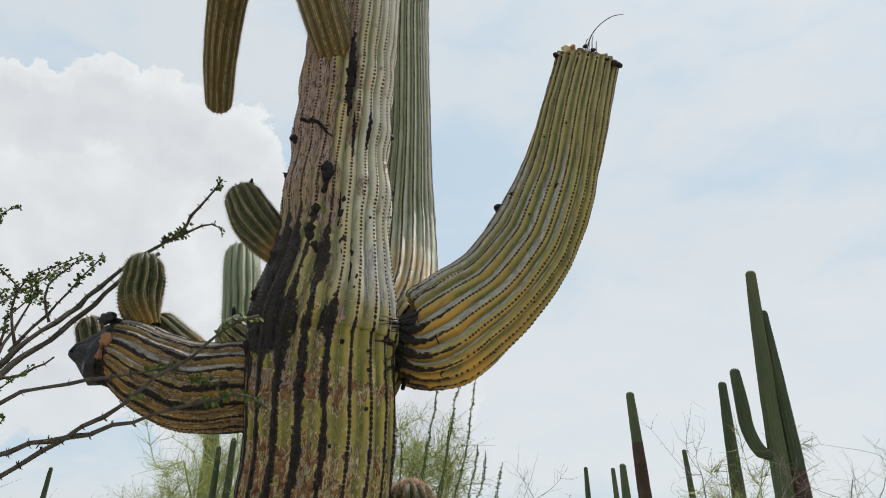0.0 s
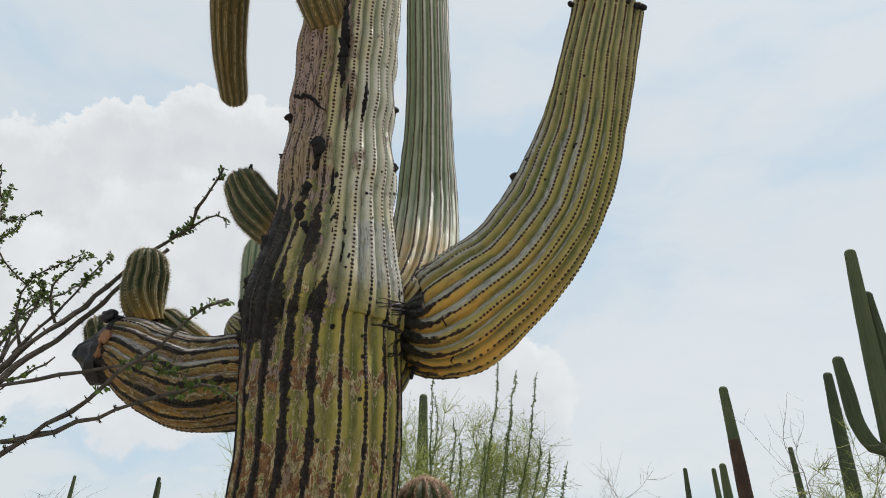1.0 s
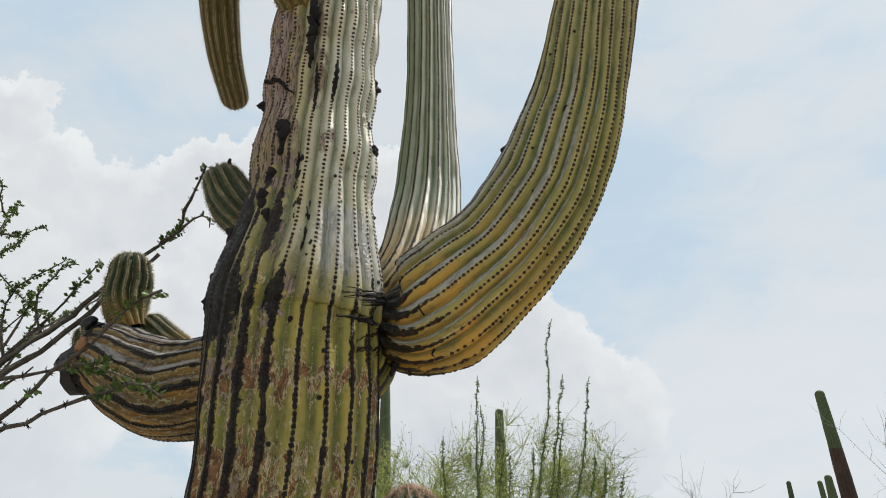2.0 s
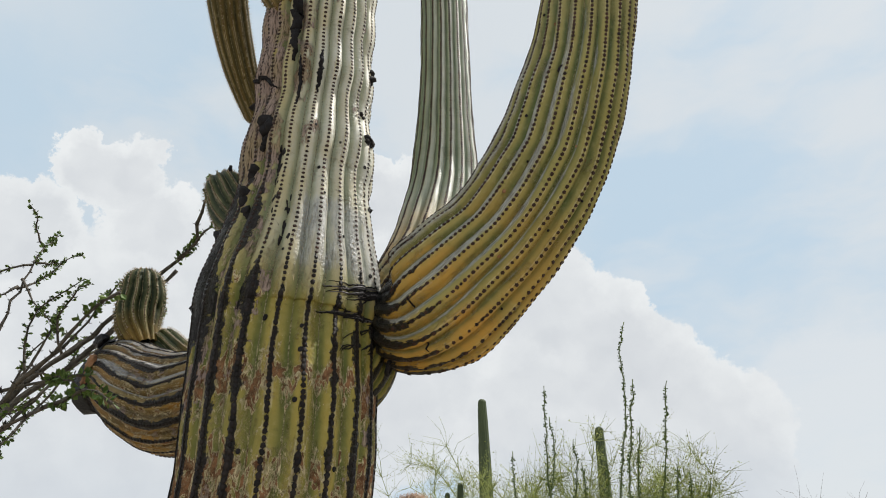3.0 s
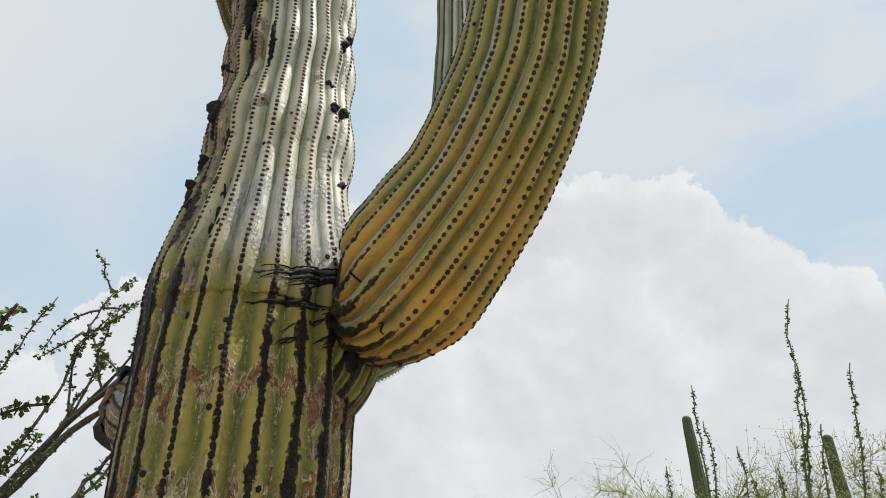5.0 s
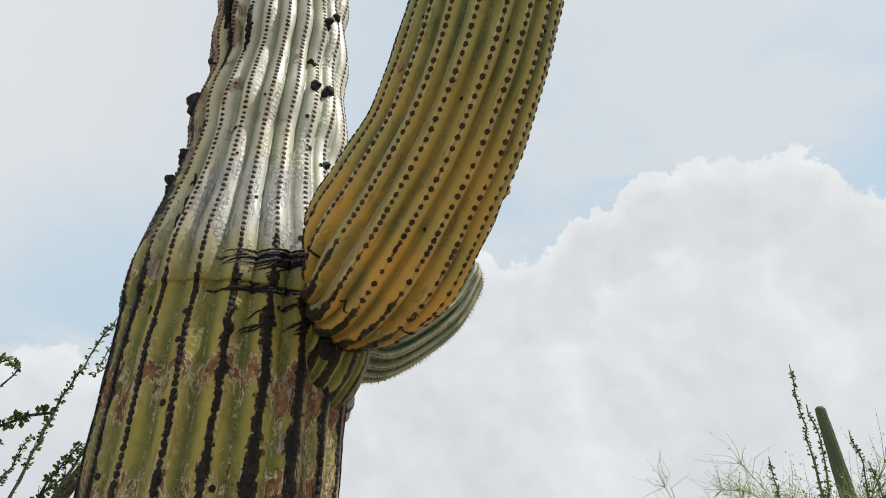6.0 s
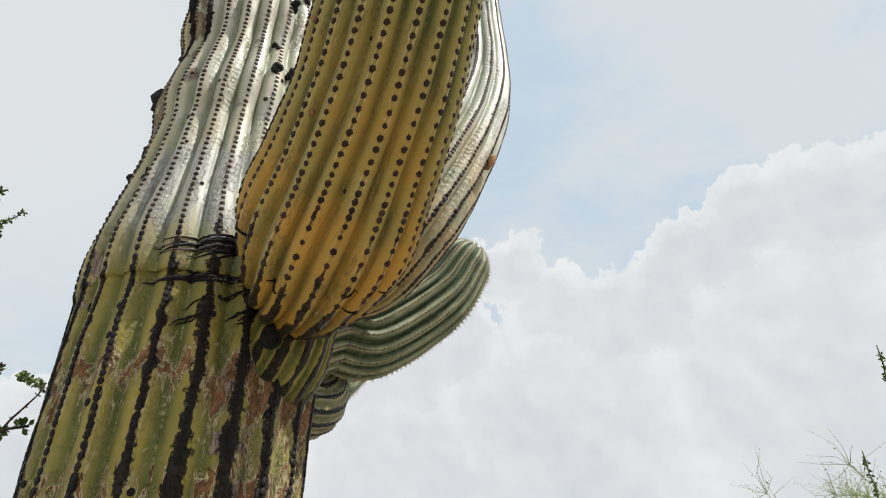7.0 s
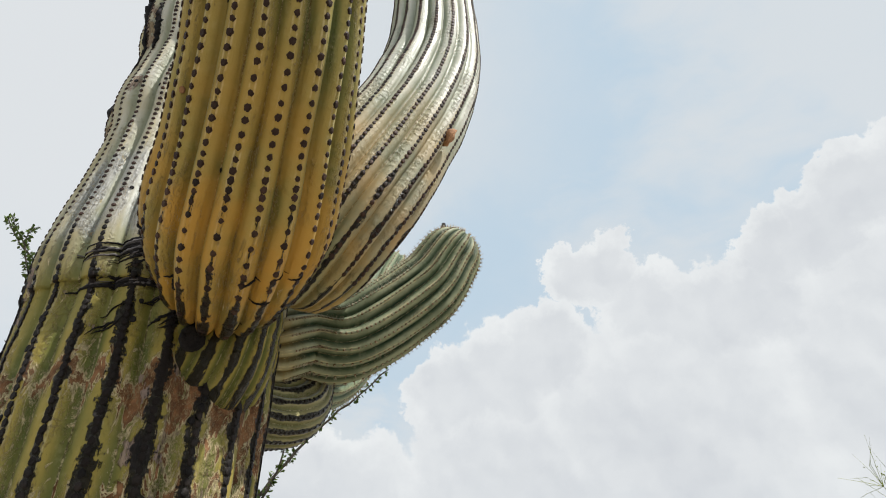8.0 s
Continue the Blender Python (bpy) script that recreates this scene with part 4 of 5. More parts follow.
for points in ([(0.572, 2.2, 3.32), (0.605, 2.2, 3.45), (0.65, 2.2, 3.525), (0.71, 2.2, 3.575), (0.762, 2.2, 3.588)], [(0.57, 2.2, 3.31), (0.588, 2.2, 3.43), (0.6, 2.2, 3.455)], [(0.59, 2.2, 3.31), (0.6, 2.2, 3.42), (0.608, 2.2, 3.46)], [(0.606, 2.2, 3.31), (0.613, 2.2, 3.43), (0.622, 2.2, 3.47)], [(0.62, 2.2, 3.31), (0.628, 2.2, 3.41), (0.633, 2.2, 3.44)]):
    path = spline(points, 16)
    part("fibre", mesh_of("fibre", *tube(path, np.linspace(0.003, 0.0012, 16), 5)), SPINE_DARK, ochre_arm, "dark wiry rib fibre")

# The stub's charred end: a creased wedge of black skin that closes the open ribs.
def charred_wedge():
    cols = 26
    rim = stub_limb.at(np.arange(cols) * stub_limb.ribs / cols, stub_limb.total - 0.012, 0.004)
    mid, apex = rim.mean(0), np.array((-1.305, 2.3, 2.145))
    verts, faces = [], []
    for k, squeeze in ((0.0, 1.0), (0.16, 0.97), (0.42, 0.72), (0.7, 0.4), (0.93, 0.14), (1.0, 0.0)):
        for q in rim:
            out = (q - mid) * np.array((1.0, 1.0 - 0.35 * k, 1.0)) * squeeze
            crease = 0.034 * noise.noise(Vector(q * 16.0 + k * 2.3)) * (0.0 if k in (0.0, 1.0) else 1.0)
            verts.append(mid + (apex - mid) * k + out + unit(q - mid) * crease)
    for i in range(5):
        for j in range(cols):
            q = (j + 1) % cols
            faces.append((i * cols + j, i * cols + q, (i + 1) * cols + q, (i + 1) * cols + j))
    return mesh_of("charred_end", verts, faces, smooth=False)


part("charred_end", charred_wedge(), CHAR, stub_arm, "creased blue-black charred end")
# An orange wound and torn flakes on the stub's charred end.
for at, size, mat, seed in (((-1.15, 2.232, 2.165), (0.024, 0.03, 0.01), WOUND, 4.0), ((-1.16, 2.236, 2.115), (0.012, 0.022, 0.008), WOUND, 5.0), ((-1.18, 2.27, 2.255), (0.032, 0.02, 0.02), CHAR, 6.0)):
    part("wound", lump("wound", at, size, (-0.3, -0.9, 0.1), seed, 1.0, 3), mat, stub_arm)
for limb, owner, where in ((green_limb, green_arm, (-0.49, 2.915, 2.645)), (pups[0], pup_parts[0], (-0.735, 2.25, 2.79)), (back_limb, back_arm, (-0.8, 2.45, 2.345))):
    part("dried_bud", lump("dried_bud", where, (0.008, 0.008, 0.014), (0, 0, 1), 2.0, 1.3), CRUST, owner, "small dried black bud")


# ---- distant saguaros ----
def far_saguaro(at, height, radius, lean, arms, label, bark=0.0):
    thing = root("saguaro", at, label, "cactus", "distant saguaros")
    base = Vector(at)

    def limb_part(name, points, mat):
        limb = Limb(points, 13, 0, 0.12, seed=height)
        return part(name, limb.mesh(name, 4, 0.12, tip=name != "bark_foot"), mat, thing)

    tall = [(base.x + lean[0] * k * k, base.y + lean[1] * k * k, base.z - 0.05 + height * k, radius * (0.95 + 0.45 * k - 0.85 * k * k)) for k in (0, 0.25, 0.5, 0.75, 0.96)]
    limb_part("trunk", tall, FAR_SKIN)
    if bark:
        foot = spline(tall, 40)[: int(40 * bark)]
        foot[:, 3] *= 1.015
        limb_part("bark_foot", foot[:: max(1, len(foot) // 5)], FAR_BARK)
    for z, out, up, side, thick in arms:
        a = radians(side)
        x, y = base.x + lean[0] * (z / height) ** 2, base.y + lean[1] * (z / height) ** 2
        dx, dy = math.cos(a), math.sin(a)
        limb_part("arm", [(x, y, z, thick * 0.8), (x + dx * out * 0.6, y + dy * out * 0.6, z + 0.02, thick), (x + dx * out, y + dy * out, z + 0.35, thick), (x + dx * out * 1.05, y + dy * out * 1.05, z + up * 0.6, thick), (x + dx * out * 1.1, y + dy * out * 1.1, z + up, thick * 0.8)], FAR_SKIN)
    return thing


far_saguaro((4.88, 10.5, 0), 6.2, 0.138, (0.2, -0.08), [(3.0, 0.36, 1.25, 175, 0.1)], "dark green saguaro with one raised arm beside brush", 0.45)
far_saguaro((5.18, 10.5, 0), 5.5, 0.13, (-0.02, 0.0), [], "brown-footed columnar saguaro beside a taller one", 0.62)
far_saguaro((3.75, 13.6, 0), 4.85, 0.135, (-0.1, 0.0), [], "slim columnar saguaro with a brown lower trunk", 0.78)
far_saguaro((6.0, 14.9, 0), 5.4, 0.15, (0.1, 0.0), [], "columnar saguaro rising out of yellow-green brush")
far_saguaro((5.7, 29.5, 0), 5.45, 0.14, (0.0, 0.0), [], "far slim saguaro on the skyline")
far_saguaro((5.75, 24.4, 0), 4.75, 0.12, (-0.1, 0.0), [], "far slim saguaro on the skyline")
far_saguaro((4.85, 19.5, 0), 4.2, 0.15, (-0.05, 0.0), [], "far stout saguaro on the skyline")
far_saguaro((6.5, 19.0, 0), 4.55, 0.1, (-0.1, 0.0), [], "dark slim dead saguaro among bare twigs")
far_saguaro((-15.1, 26.0, 0), 4.95, 0.12, (0.1, 0.0), [], "far slim saguaro on the skyline")
far_saguaro((-17.6, 24.4, 0), 4.85, 0.1, (0.1, 0.0), [], "far slim saguaro on the skyline")
far_saguaro((-20.1, 34.7, 0), 5.85, 0.14, (0.0, 0.0), [], "far slim saguaro on the skyline")
far_saguaro((-7.42, 21.4, 0), 8.2, 0.24, (-0.15, 0.0), [], "tall bare columnar saguaro above the palo verdes")
far_saguaro((-2.8, 17.1, 0), 5.75, 0.17, (0.0, 0.0), [], "olive columnar saguaro standing behind an ocotillo")
far_saguaro((-9.8, 6.7, 0), 3.9, 0.14, (0.1, 0.05), [], "grey slanting saguaro skeleton column")
far_saguaro((-2.87, 8.6, 0), 2.95, 0.052, (0.0, 0.0), [], "thin green saguaro column half hidden in a palo verde")
far_saguaro((-2.7, 8.6, 0), 3.05, 0.058, (0.0, 0.0), [], "thin green saguaro column beside a palo verde")


# ---- ocotillos ----
def leaf_faces(p, way, up, size, rng):
    """One small obovate leaf, folded along its midrib."""
    side = np.cross(way, up)
    side /= np.linalg.norm(side) + 1e-9
    up = np.cross(side, way)
    a, b, c = p, p + way * size * 0.6 + side * size * 0.3 + up * size * 0.08, p + way * size
    d, e = p + way * size * 0.6 - side * size * 0.3 + up * size * 0.08, p + way * size * 0.55 - up * size * 0.03
    return [a, b, c, d, e], [(0, 1, 4), (1, 2, 4), (2, 3, 4), (3, 0, 4)]


def leafed_stem(thing, points, thick, thin, leafy, rng, mats, thorns=True, size=0.02, density=1.0, name="stem"):
    """One cane with thorns, and leaves over the given stretches (from, to, per metre)."""
    path = spline(points, 14 * len(points))
    length = np.concatenate([[0], np.cumsum(np.linalg.norm(np.diff(path, axis=0), axis=1))])
    fine = np.linspace(0, length[-1], max(8, int(length[-1] / 0.05)))
    p = np.stack([np.interp(fine, length, path[:, i]) for i in range(3)], 1)
    p[1:-1] += rng.normal(0, 0.0035, (len(p) - 2, 3))
    k = fine / fine[-1]
    pieces = [tube(p, thick + (thin - thick) * k, 7, 0.34, rng)]
    t = np.gradient(p, axis=0)
    t /= np.linalg.norm(t, axis=1)[:, None]
    if thorns:
        for _ in range(int(length[-1] * 110 * density)):
            i = rng.integers(1, len(p) - 1)
            out = unit(np.cross(t[i], rng.normal(0, 1, 3)))
            r = thick + (thin - thick) * k[i]
            pieces.append(tube([p[i] + out * r * 0.5, p[i] + out * (r + 0.004), p[i] + out * (r + 0.009) + t[i] * 0.003], [0.0018, 0.0012, 0.0002], 3))
    stem = part(name, mesh_of(name, *joined(pieces)), mats[0], thing)
    leaves = []
    for lo, hi, dense in leafy:
        for _ in range(int((hi - lo) * length[-1] * dense)):
            x = rng.uniform(lo, hi) * length[-1]
            q = np.array([np.interp(x, fine, p[:, i]) for i in range(3)])
            along = t[min(int(x / fine[-1] * (len(t) - 1)), len(t) - 1)]
            out = unit(unit(np.cross(along, rng.normal(0, 1, 3))) + along * rng.uniform(-0.2, 0.8))
            r = thick + (thin - thick) * x / fine[-1]
            for _ in range(rng.integers(1, 4)):
                leaves.append(leaf_faces(q + out * r, unit(out + rng.normal(0, 0.45, 3)), unit(rng.normal(0, 1, 3)), size * rng.uniform(0.6, 1.25), rng))
    if leaves:
        part("leaves", mesh_of("leaves", *joined(leaves), smooth=False), mats[1], stem, "small green obovate leaves", "stuff")
    return stem


rng = np.random.default_rng(21)
ocotillo = root("ocotillo", (-1.95, 1.8, 0), "leafy ocotillo shrub with arching thorny grey canes", "shrub")
near_mats = (STEM, LEAF)
BASE = (-1.95, 1.8, 0.0)
leafed_stem(ocotillo, [BASE, (-1.85, 1.9, 0.8), (-1.68, 2.03, 1.55), (-1.46, 2.2, 2.08), (-1.36, 2.33, 2.29), (-1.25, 2.42, 2.51), (-1.086, 2.462, 2.67), (-1.0, 2.4, 2.74), (-0.87, 2.3, 2.84)], 0.024, 0.004, [(0.88, 0.93, 160), (0.98, 1.0, 160)], rng, near_mats)
leafed_stem(ocotillo, [(-1.13, 2.455, 2.64), (-1.05, 2.44, 2.67), (-0.96, 2.4, 2.685), (-0.88, 2.38, 2.68), (-0.86, 2.37, 2.62)], 0.006, 0.002, [(0.05, 0.3, 180), (0.75, 1.0, 80)], rng, near_mats)
leafed_stem(ocotillo, [BASE, (-1.8, 1.88, 0.8), (-1.64, 2.0, 1.5), (-1.45, 2.2, 2.03), (-1.37, 2.33, 2.22), (-1.26, 2.42, 2.44), (-1.14, 2.47, 2.6)], 0.022, 0.007, [], rng, near_mats)
leafed_stem(ocotillo, [(-1.46, 2.22, 2.12), (-1.41, 2.33, 2.33), (-1.36, 2.36, 2.45), (-1.31, 2.38, 2.55)], 0.007, 0.002, [(0.65, 1.0, 260)], rng, near_mats)
leafed_stem(ocotillo, [(-1.5, 2.2, 2.05), (-1.49, 2.25, 2.2), (-1.47, 2.28, 2.35), (-1.5, 2.3, 2.42)], 0.006, 0.002, [(0.7, 1.0, 220)], rng, near_mats)
leafed_stem(ocotillo, [(-1.5, 2.18, 2.0), (-1.4, 2.2, 2.03), (-1.3, 2.22, 2.1)], 0.006, 0.0025, [], rng, near_mats)
leafed_stem(ocotillo, [BASE, (-1.85, 1.8, 0.8), (-1.55, 1.79, 1.45), (-1.109, 1.79, 1.722), (-0.945, 1.79, 1.764), (-0.742, 1.79, 1.821), (-0.53, 1.79, 1.879), (-0.45, 1.8, 1.84)], 0.017, 0.0035, [(0.62, 0.66, 30), (0.78, 0.8, 60), (0.93, 1.0, 260)], rng, near_mats, size=0.018)
leafed_stem(ocotillo, [BASE, (-1.8, 1.77, 0.8), (-1.5, 1.77, 1.36), (-1.092, 1.77, 1.662), (-0.945, 1.78, 1.764), (-0.771, 1.79, 1.894), (-0.652, 1.79, 1.986), (-0.56, 1.79, 2.07), (-0.5, 1.79, 2.09)], 0.016, 0.0035, [(0.66, 0.7, 20), (0.85, 0.87, 60), (0.955, 1.0, 230)], rng, near_mats, size=0.018)
leafed_stem(ocotillo, [(-0.72, 1.795, 1.94), (-0.66, 1.8, 1.92), (-0.58, 1.8, 1.9)], 0.003, 0.0015, [(0.4, 1.0, 260)], rng, near_mats, size=0.016)
leafed_stem(ocotillo, [BASE, (-2.05, 2.0, 0.9), (-2.05, 2.4, 1.8), (-2.0, 2.75, 2.42), (-1.95, 3.0, 2.7), (-1.92, 3.13, 2.84)], 0.02, 0.003, [(0.7, 1.0, 130)], rng, near_mats)
leafed_stem(ocotillo, [(-2.05, 2.3, 1.6), (-2.0, 2.52, 2.0), (-1.96, 2.68, 2.3), (-1.9, 2.72, 2.55)], 0.01, 0.003, [(0.2, 1.0, 170)], rng, near_mats)
leafed_stem(ocotillo, [BASE, (-2.0, 1.75, 1.0), (-1.98, 1.68, 2.0), (-1.92, 1.55, 3.0), (-1.9, 1.46, 3.14), (-1.9, 1.36, 3.28)], 0.02, 0.003, [(0.9, 1.0, 200)], rng, near_mats)
leafed_stem(ocotillo, [BASE, (-2.1, 1.9, 1.0), (-2.2, 2.05, 1.9), (-2.2, 2.15, 2.5), (-2.15, 2.25, 2.85)], 0.018, 0.003, [(0.75, 1.0, 160)], rng, near_mats)
leafed_stem(ocotillo, [BASE, (-1.9, 1.75, 0.9), (-1.75, 1.72, 1.6), (-1.55, 1.75, 2.1), (-1.42, 1.8, 2.35)], 0.016, 0.003, [(0.6, 1.0, 160)], rng, near_mats)
leafed_stem(ocotillo, [BASE, (-1.75, 1.65, 0.9), (-1.4, 1.6, 1.5), (-1.1, 1.7, 1.82), (-0.92, 1.83, 1.93), (-0.8, 1.93, 1.975), (-0.79, 1.985, 2.0)], 0.015, 0.003, [(0.955, 1.0, 260)], rng, near_mats, size=0.018)
leafed_stem(ocotillo, [BASE, (-2.2, 1.9, 1.0), (-2.35, 1.98, 1.8), (-2.42, 2.06, 2.22), (-2.436, 2.1, 2.335)], 0.016, 0.003, [(0.9, 1.0, 300)], rng, near_mats, size=0.018)
leafed_stem(ocotillo, [BASE, (-2.4, 1.9, 1.0), (-2.8, 1.97, 2.0), (-2.95, 2.01, 2.3), (-2.98, 2.018, 2.42)], 0.016, 0.003, [(0.84, 1.0, 240)], rng, near_mats)
leafed_stem(ocotillo, [BASE, (-1.8, 1.95, 1.0), (-1.65, 2.06, 1.75), (-1.6, 2.105, 1.954), (-1.6, 2.181, 2.14)], 0.012, 0.003, [(0.85, 1.0, 260)], rng, near_mats)
leafed_stem(ocotillo, [BASE, (-1.85, 1.75, 1.2), (-1.65, 1.82, 2.0), (-1.6, 1.85, 2.2), (-1.57, 1.925, 2.335), (-1.7, 1.86, 2.4), (-1.85, 1.82, 2.47)], 0.012, 0.002, [(0.78, 0.82, 100), (0.88, 1.0, 240)], rng, near_mats)
leafed_stem(ocotillo, [BASE, (-2.2, 1.6, 1.2), (-2.4, 1.4, 2.4), (-2.5, 1.4, 3.3), (-2.51, 1.486, 3.527)], 0.018, 0.003, [(0.86, 1.0, 200)], rng, near_mats)
leafed_stem(ocotillo, [(-1.84, 1.66, 2.4), (-1.81, 1.6, 2.7), (-1.8, 1.595, 2.874), (-1.8, 1.477, 3.13), (-1.8, 1.41, 3.23)], 0.008, 0.002, [(0.65, 1.0, 260)], rng, near_mats)
leafed_stem(ocotillo, [(-1.8, 1.5, 3.09), (-1.8, 1.5, 3.16), (-1.8, 1.531, 3.197)], 0.003, 0.002, [(0.3, 1.0, 260)], rng, near_mats)

# A feathery, drooping cane with crooked side twigs.
leafed_stem(ocotillo, [BASE, (-1.92, 1.95, 1.0), (-1.86, 2.15, 1.9), (-1.79, 2.26, 2.3), (-1.765, 2.285, 2.5), (-1.79, 2.32, 2.66), (-1.83, 2.36, 2.78), (-1.87, 2.4, 2.84), (-1.93, 2.48, 2.95)], 0.016, 0.002, [(0.9, 1.0, 170)], rng, near_mats)
SIDE_TWIGS = [
    [(-1.77, 2.29, 2.57), (-1.8, 2.36, 2.63), (-1.8, 2.42, 2.71), (-1.82, 2.47, 2.8), (-1.8, 2.53, 2.84)],
    [(-1.77, 2.29, 2.58), (-1.79, 2.25, 2.53), (-1.83, 2.22, 2.5), (-1.85, 2.18, 2.46)],
    [(-1.8, 2.33, 2.7), (-1.82, 2.28, 2.66), (-1.86, 2.22, 2.6), (-1.9, 2.2, 2.52)],
    [(-1.81, 2.34, 2.72), (-1.83, 2.42, 2.75), (-1.86, 2.49, 2.81)],
    [(-1.86, 2.39, 2.83), (-1.85, 2.33, 2.86), (-1.83, 2.3, 2.93), (-1.86, 2.27, 2.97)],
    [(-1.78, 2.3, 2.62), (-1.72, 2.33, 2.52), (-1.65, 2.37, 2.46), (-1.55, 2.4, 2.38), (-1.48, 2.4, 2.35)],
    [(-1.5, 2.22, 2.1), (-1.53, 2.26, 2.24), (-1.49, 2.3, 2.34), (-1.52, 2.31, 2.42)],
    [(-1.46, 2.24, 2.15), (-1.5, 2.22, 2.26), (-1.46, 2.2, 2.36), (-1.38, 2.2, 2.42), (-1.28, 2.22, 2.48)],
    [(-1.4, 2.3, 2.25), (-1.42, 2.26, 2.36), (-1.34, 2.24, 2.44), (-1.26, 2.23, 2.46)],
    [(-1.62, 2.05, 1.75), (-1.5, 2.1, 1.85), (-1.42, 2.14, 1.95), (-1.36, 2.2, 2.06)],
    [(-1.66, 2.02, 1.6), (-1.5, 2.08, 1.66), (-1.42, 2.16, 1.76), (-1.4, 2.2, 1.9)],
    [(-1.6, 2.06, 1.8), (-1.62, 2.1, 1.95), (-1.55, 2.16, 2.02), (-1.56, 2.2, 2.12)],
]
for points in SIDE_TWIGS:
    leafed_stem(ocotillo, points, 0.005, 0.0016, [(0.25, 1.0, 190)], rng, near_mats, size=0.017, name="side_twig")

far_ocotillo = root("ocotillo", (-0.55, 5.2, 0), "upright green ocotillo canes clad in tiny leaves", "shrub")
FAR_TIPS = [(-0.036, 5.59, 3.4), (0.09, 4.83, 2.72), (0.228, 5.3, 2.83), (-0.53, 5.08, 2.83), (-0.519, 5.12, 2.63), (0.038, 5.2, 2.525), (0.222, 5.2, 2.29), (0.28, 5.25, 2.26), (-0.811, 5.2, 2.45), (-0.354, 5.2, 2.34), (-0.394, 5.2, 2.49), (-0.15, 5.0, 2.3), (0.4, 5.1, 2.15)]
for x, y, z in FAR_TIPS:
    b, m = np.array((-0.55, 5.2, 0.0)), np.array((x, y, z))
    bend = np.array((0.1 * (x + 0.55), 0.1 * (y - 5.2), 0.0))
    wig = lambda: rng.normal(0, 0.014, 3)
    leafed_stem(far_ocotillo, [b, b + (m - b) * 0.3 + bend + wig(), b + (m - b) * 0.5 + bend * 1.2 + wig(), b + (m - b) * 0.65 + bend + wig(), b + (m - b) * 0.8 + bend * 0.7 + wig(), b + (m - b) * 0.92 + bend * 0.3 + wig(), m], 0.013, 0.003, [(0.4, 0.985, 230)], rng, (GREEN_STEM, LEAF), size=0.0145, density=0.15)


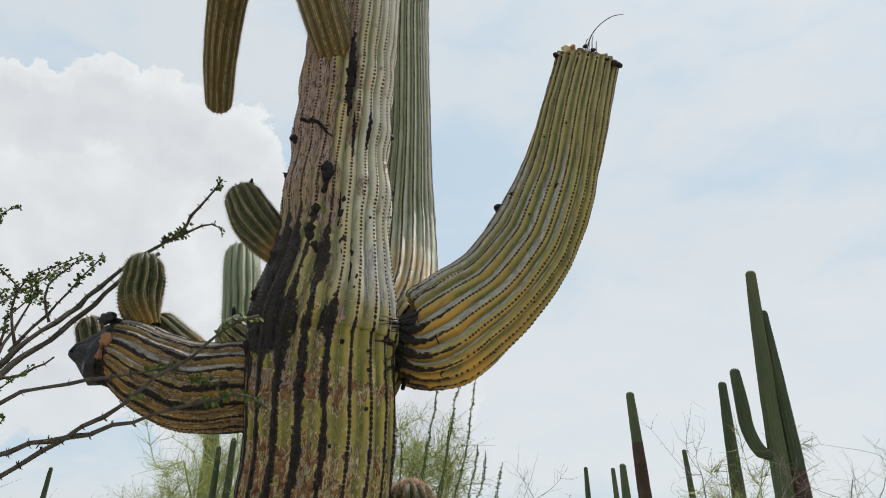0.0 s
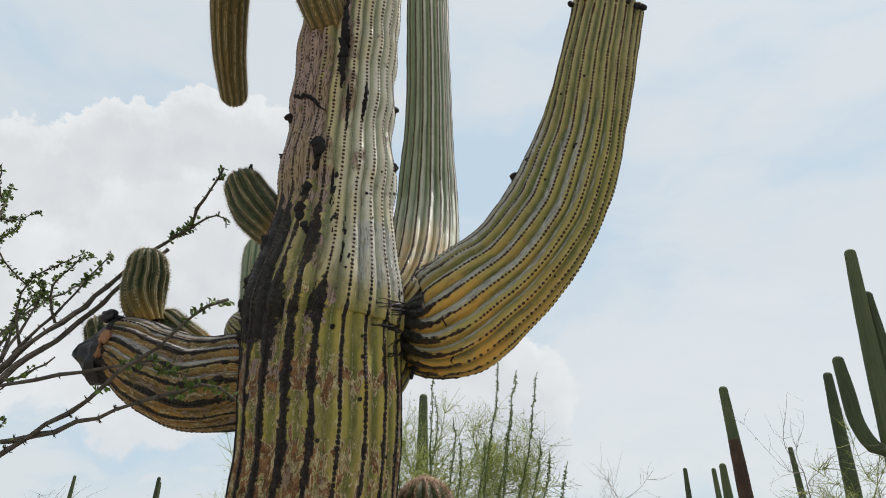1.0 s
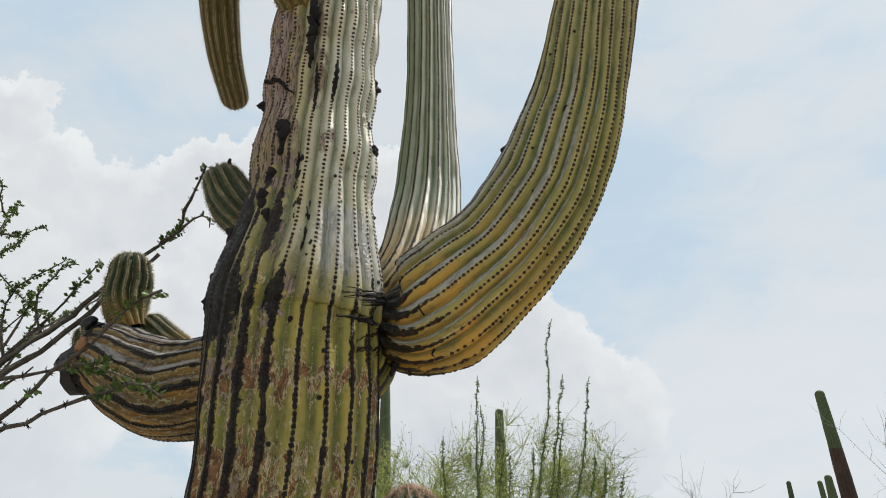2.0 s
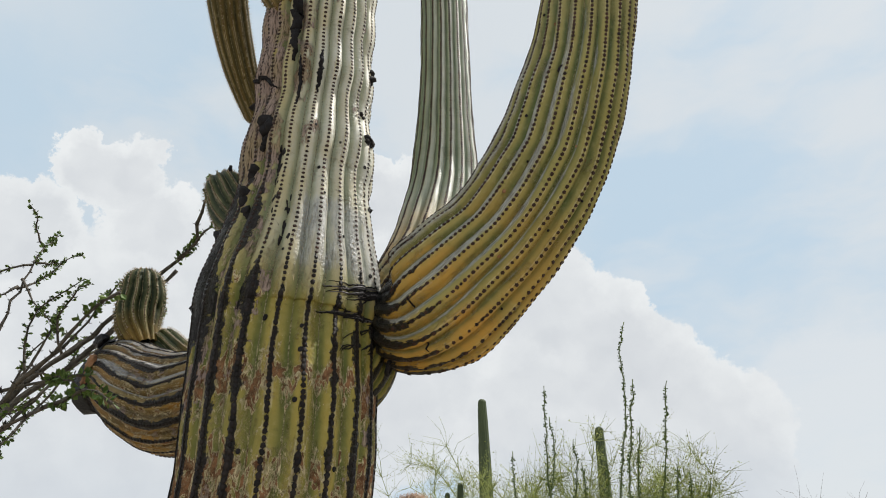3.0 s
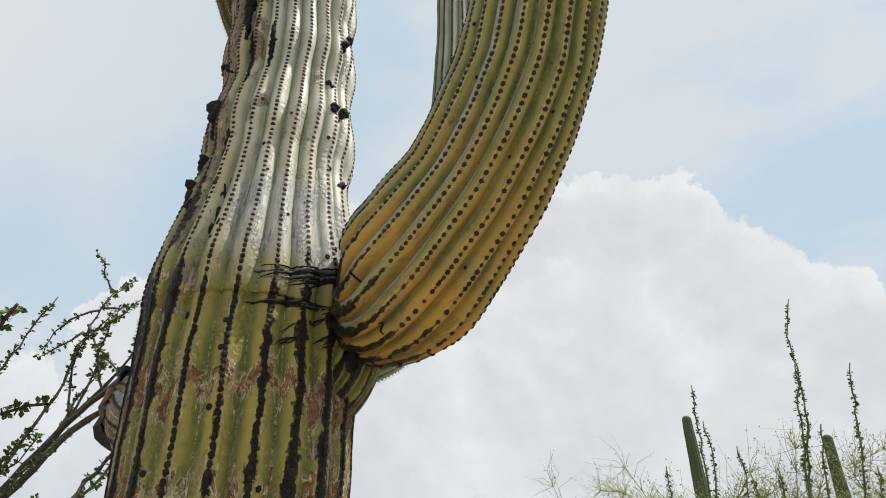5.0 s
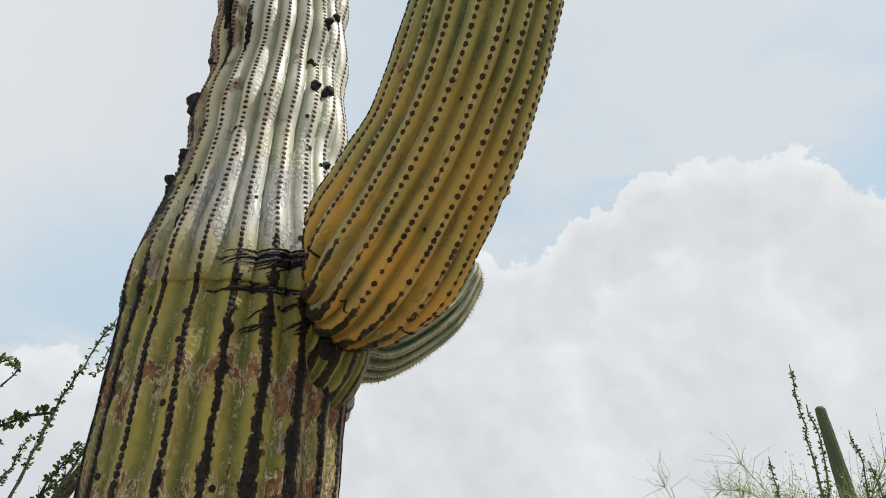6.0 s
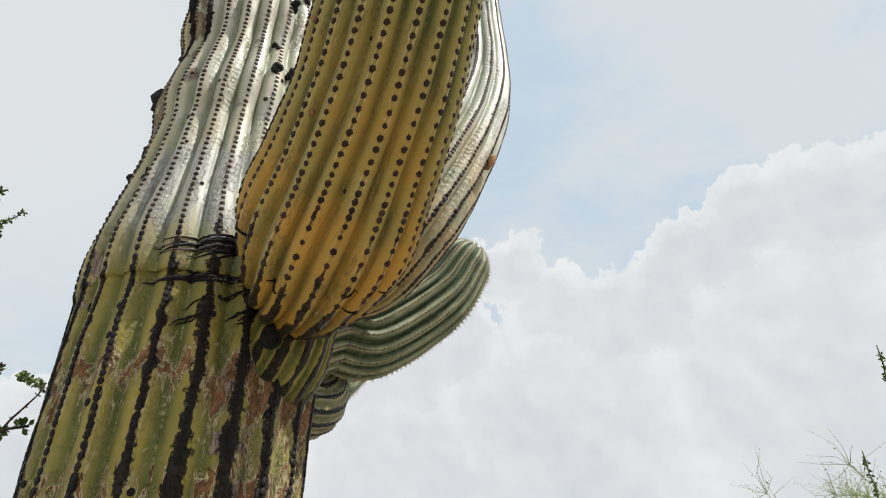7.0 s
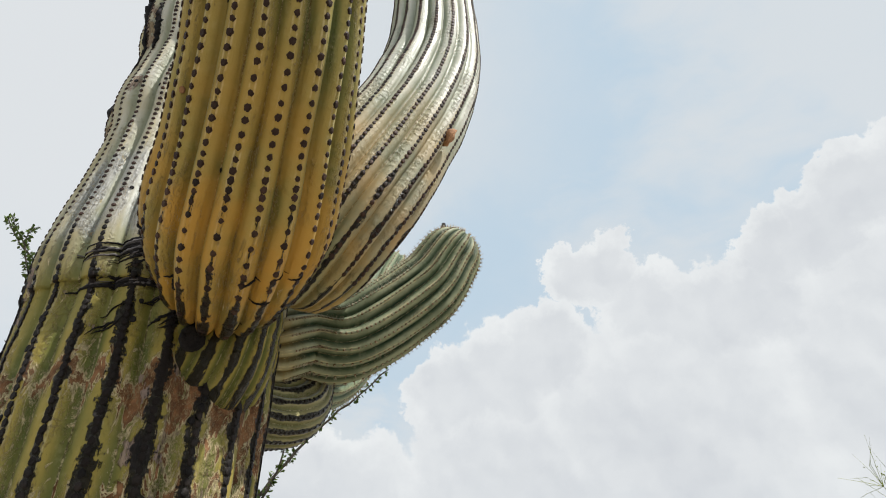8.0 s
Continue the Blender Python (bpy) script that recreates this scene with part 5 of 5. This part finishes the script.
# ---- palo verdes and bare brush ----
def brush(name, at, height, spread, twigs, label, mats, rng, leaf=0, thin=0.003, lift=0.75, stems=5, droop=0.0):
    """A shrub: limbs that fork into many fine twigs with an uneven outline."""
    thing = root(name, at, label, "shrub" if name != "palo_verde" else "tree", "desert brush")
    base, wood = np.array(at, float), (0.5 if name == "bare_bush" else 0.8) / 3 * height
    woody, fine, leaves = [], [], []
    heads = []
    for i in range(stems):
        a = 2 * math.pi * (i + rng.uniform(-0.3, 0.3)) / stems
        tip = base + np.array((math.cos(a) * spread * rng.uniform(0.3, 0.8), math.sin(a) * spread * rng.uniform(0.3, 0.8), height * rng.uniform(0.45, 0.75)))
        mid = base + (tip - base) * 0.45 + rng.normal(0, 0.08 * height, 3) * (1, 1, 0.3)
        path = spline([base, mid, tip], 12)
        woody.append(tube(path, np.linspace(0.035, 0.010, 12) * wood, 6, 0.1, rng))
        for _ in range(10):
            j = rng.integers(4, 12)
            way = unit(np.array((*rng.normal(0, 0.7, 2), lift * rng.uniform(0.5, 1.3))) + 0.5 * unit((tip - base) * (1, 1, 0.2)))
            end = path[j] + way * height * rng.uniform(0.1, 0.27)
            sub = spline([path[j], (path[j] + end) / 2 + rng.normal(0, 0.04 * height, 3), end], 8)
            woody.append(tube(sub, np.linspace(0.007, 0.003, 8) * wood, 4))
            heads.append(sub)
    for _ in range(twigs):
        sub = heads[rng.integers(len(heads))]
        j = rng.integers(1, 8)
        t = unit(sub[min(j + 1, 7)] - sub[j - 1])
        way = unit(0.6 * t + rng.normal(0, 0.6, 3) + (0, 0, 0.25 * lift - droop))
        long = height * rng.uniform(0.03, 0.12)
        p0 = sub[j]
        p1 = p0 + way * long * 0.5 + rng.normal(0, 0.008 * height, 3)
        p2 = p1 + unit(way + rng.normal(0, 0.45, 3)) * long * 0.6
        fine.append(tube([p0, p1, p2], [thin, thin * 0.75, thin * 0.35], 3, close=False))
        for _ in range(leaf):
            q = p0 + (p2 - p0) * rng.uniform(0.3, 1.0) + rng.normal(0, 0.018, 3)
            leaves.append(leaf_faces(q, unit(rng.normal(0, 1, 3)), unit(rng.normal(0, 1, 3)), rng.uniform(0.012, 0.028), rng))
    part("trunk", mesh_of("trunk", *joined(woody)), mats[0], thing)
    crown = part("crown", mesh_of("crown", *joined(fine)), mats[1], thing, kind="stuff")
    if leaves:
        part("leaves", mesh_of("leaves", *joined(leaves), smooth=False), mats[2], crown, kind="stuff")
    return thing


green = (PALO, PALO, PALO_LEAF)
brush("palo_verde", (-4.3, 12.1, 0), 4.3, 1.35, 7500, "yellow-green palo verde with feathery twigs", green, rng, 4, 0.003, stems=7)
brush("palo_verde", (-1.35, 8.6, 0), 3.75, 1.15, 6000, "yellow-green palo verde with feathery twigs", green, rng, 4, 0.003, stems=7)
brush("palo_verde", (-0.4, 9.2, 0), 3.5, 1.05, 3000, "yellow-green palo verde with feathery twigs", green, rng, 3, 0.003, stems=7)
brush("palo_verde", (-3.0, 9.6, 0), 3.85, 1.3, 3600, "thin palo verde with grey-green twigs", green, rng, 1, 0.003, stems=6)
brush("palo_verde", (5.2, 12.6, 0), 3.9, 1.0, 2200, "yellow-green palo verde beside tall saguaros", green, rng, 2, 0.005)
grey = (TWIG, TWIG)
brush("bare_bush", (3.75, 9.2, 0), 3.45, 1.1, 420, "bare grey thin-twigged desert bush", grey, rng, 0, 0.0023, 0.9)
brush("bare_bush", (5.3, 9.4, 0), 3.35, 1.0, 380, "bare grey thin-twigged desert bush", grey, rng, 0, 0.0023, 0.9)
brush("bare_bush", (-1.0, 9.9, 0), 3.95, 1.0, 600, "bare grey thin-twigged desert bush", grey, rng, 0, 0.0023, 0.9)
brush("bare_bush", (0.7, 9.8, 0), 3.1, 0.9, 600, "bare grey thin-twigged desert bush", grey, rng, 0, 0.0023, 0.9)
brush("bare_bush", (-4.6, 8.5, 0), 2.4, 1.3, 600, "bare grey thin-twigged desert bush", grey, rng, 0, 0.0023, 0.9)
brush("bare_bush", (-6.2, 7.4, 0), 2.7, 1.5, 700, "bare grey thin-twigged desert bush", grey, rng, 0, 0.0023, 0.9)
brush("bare_bush", (-7.0, 5.0, 0), 2.4, 1.3, 600, "bare grey thin-twigged desert bush", grey, rng, 0, 0.0023, 0.9)
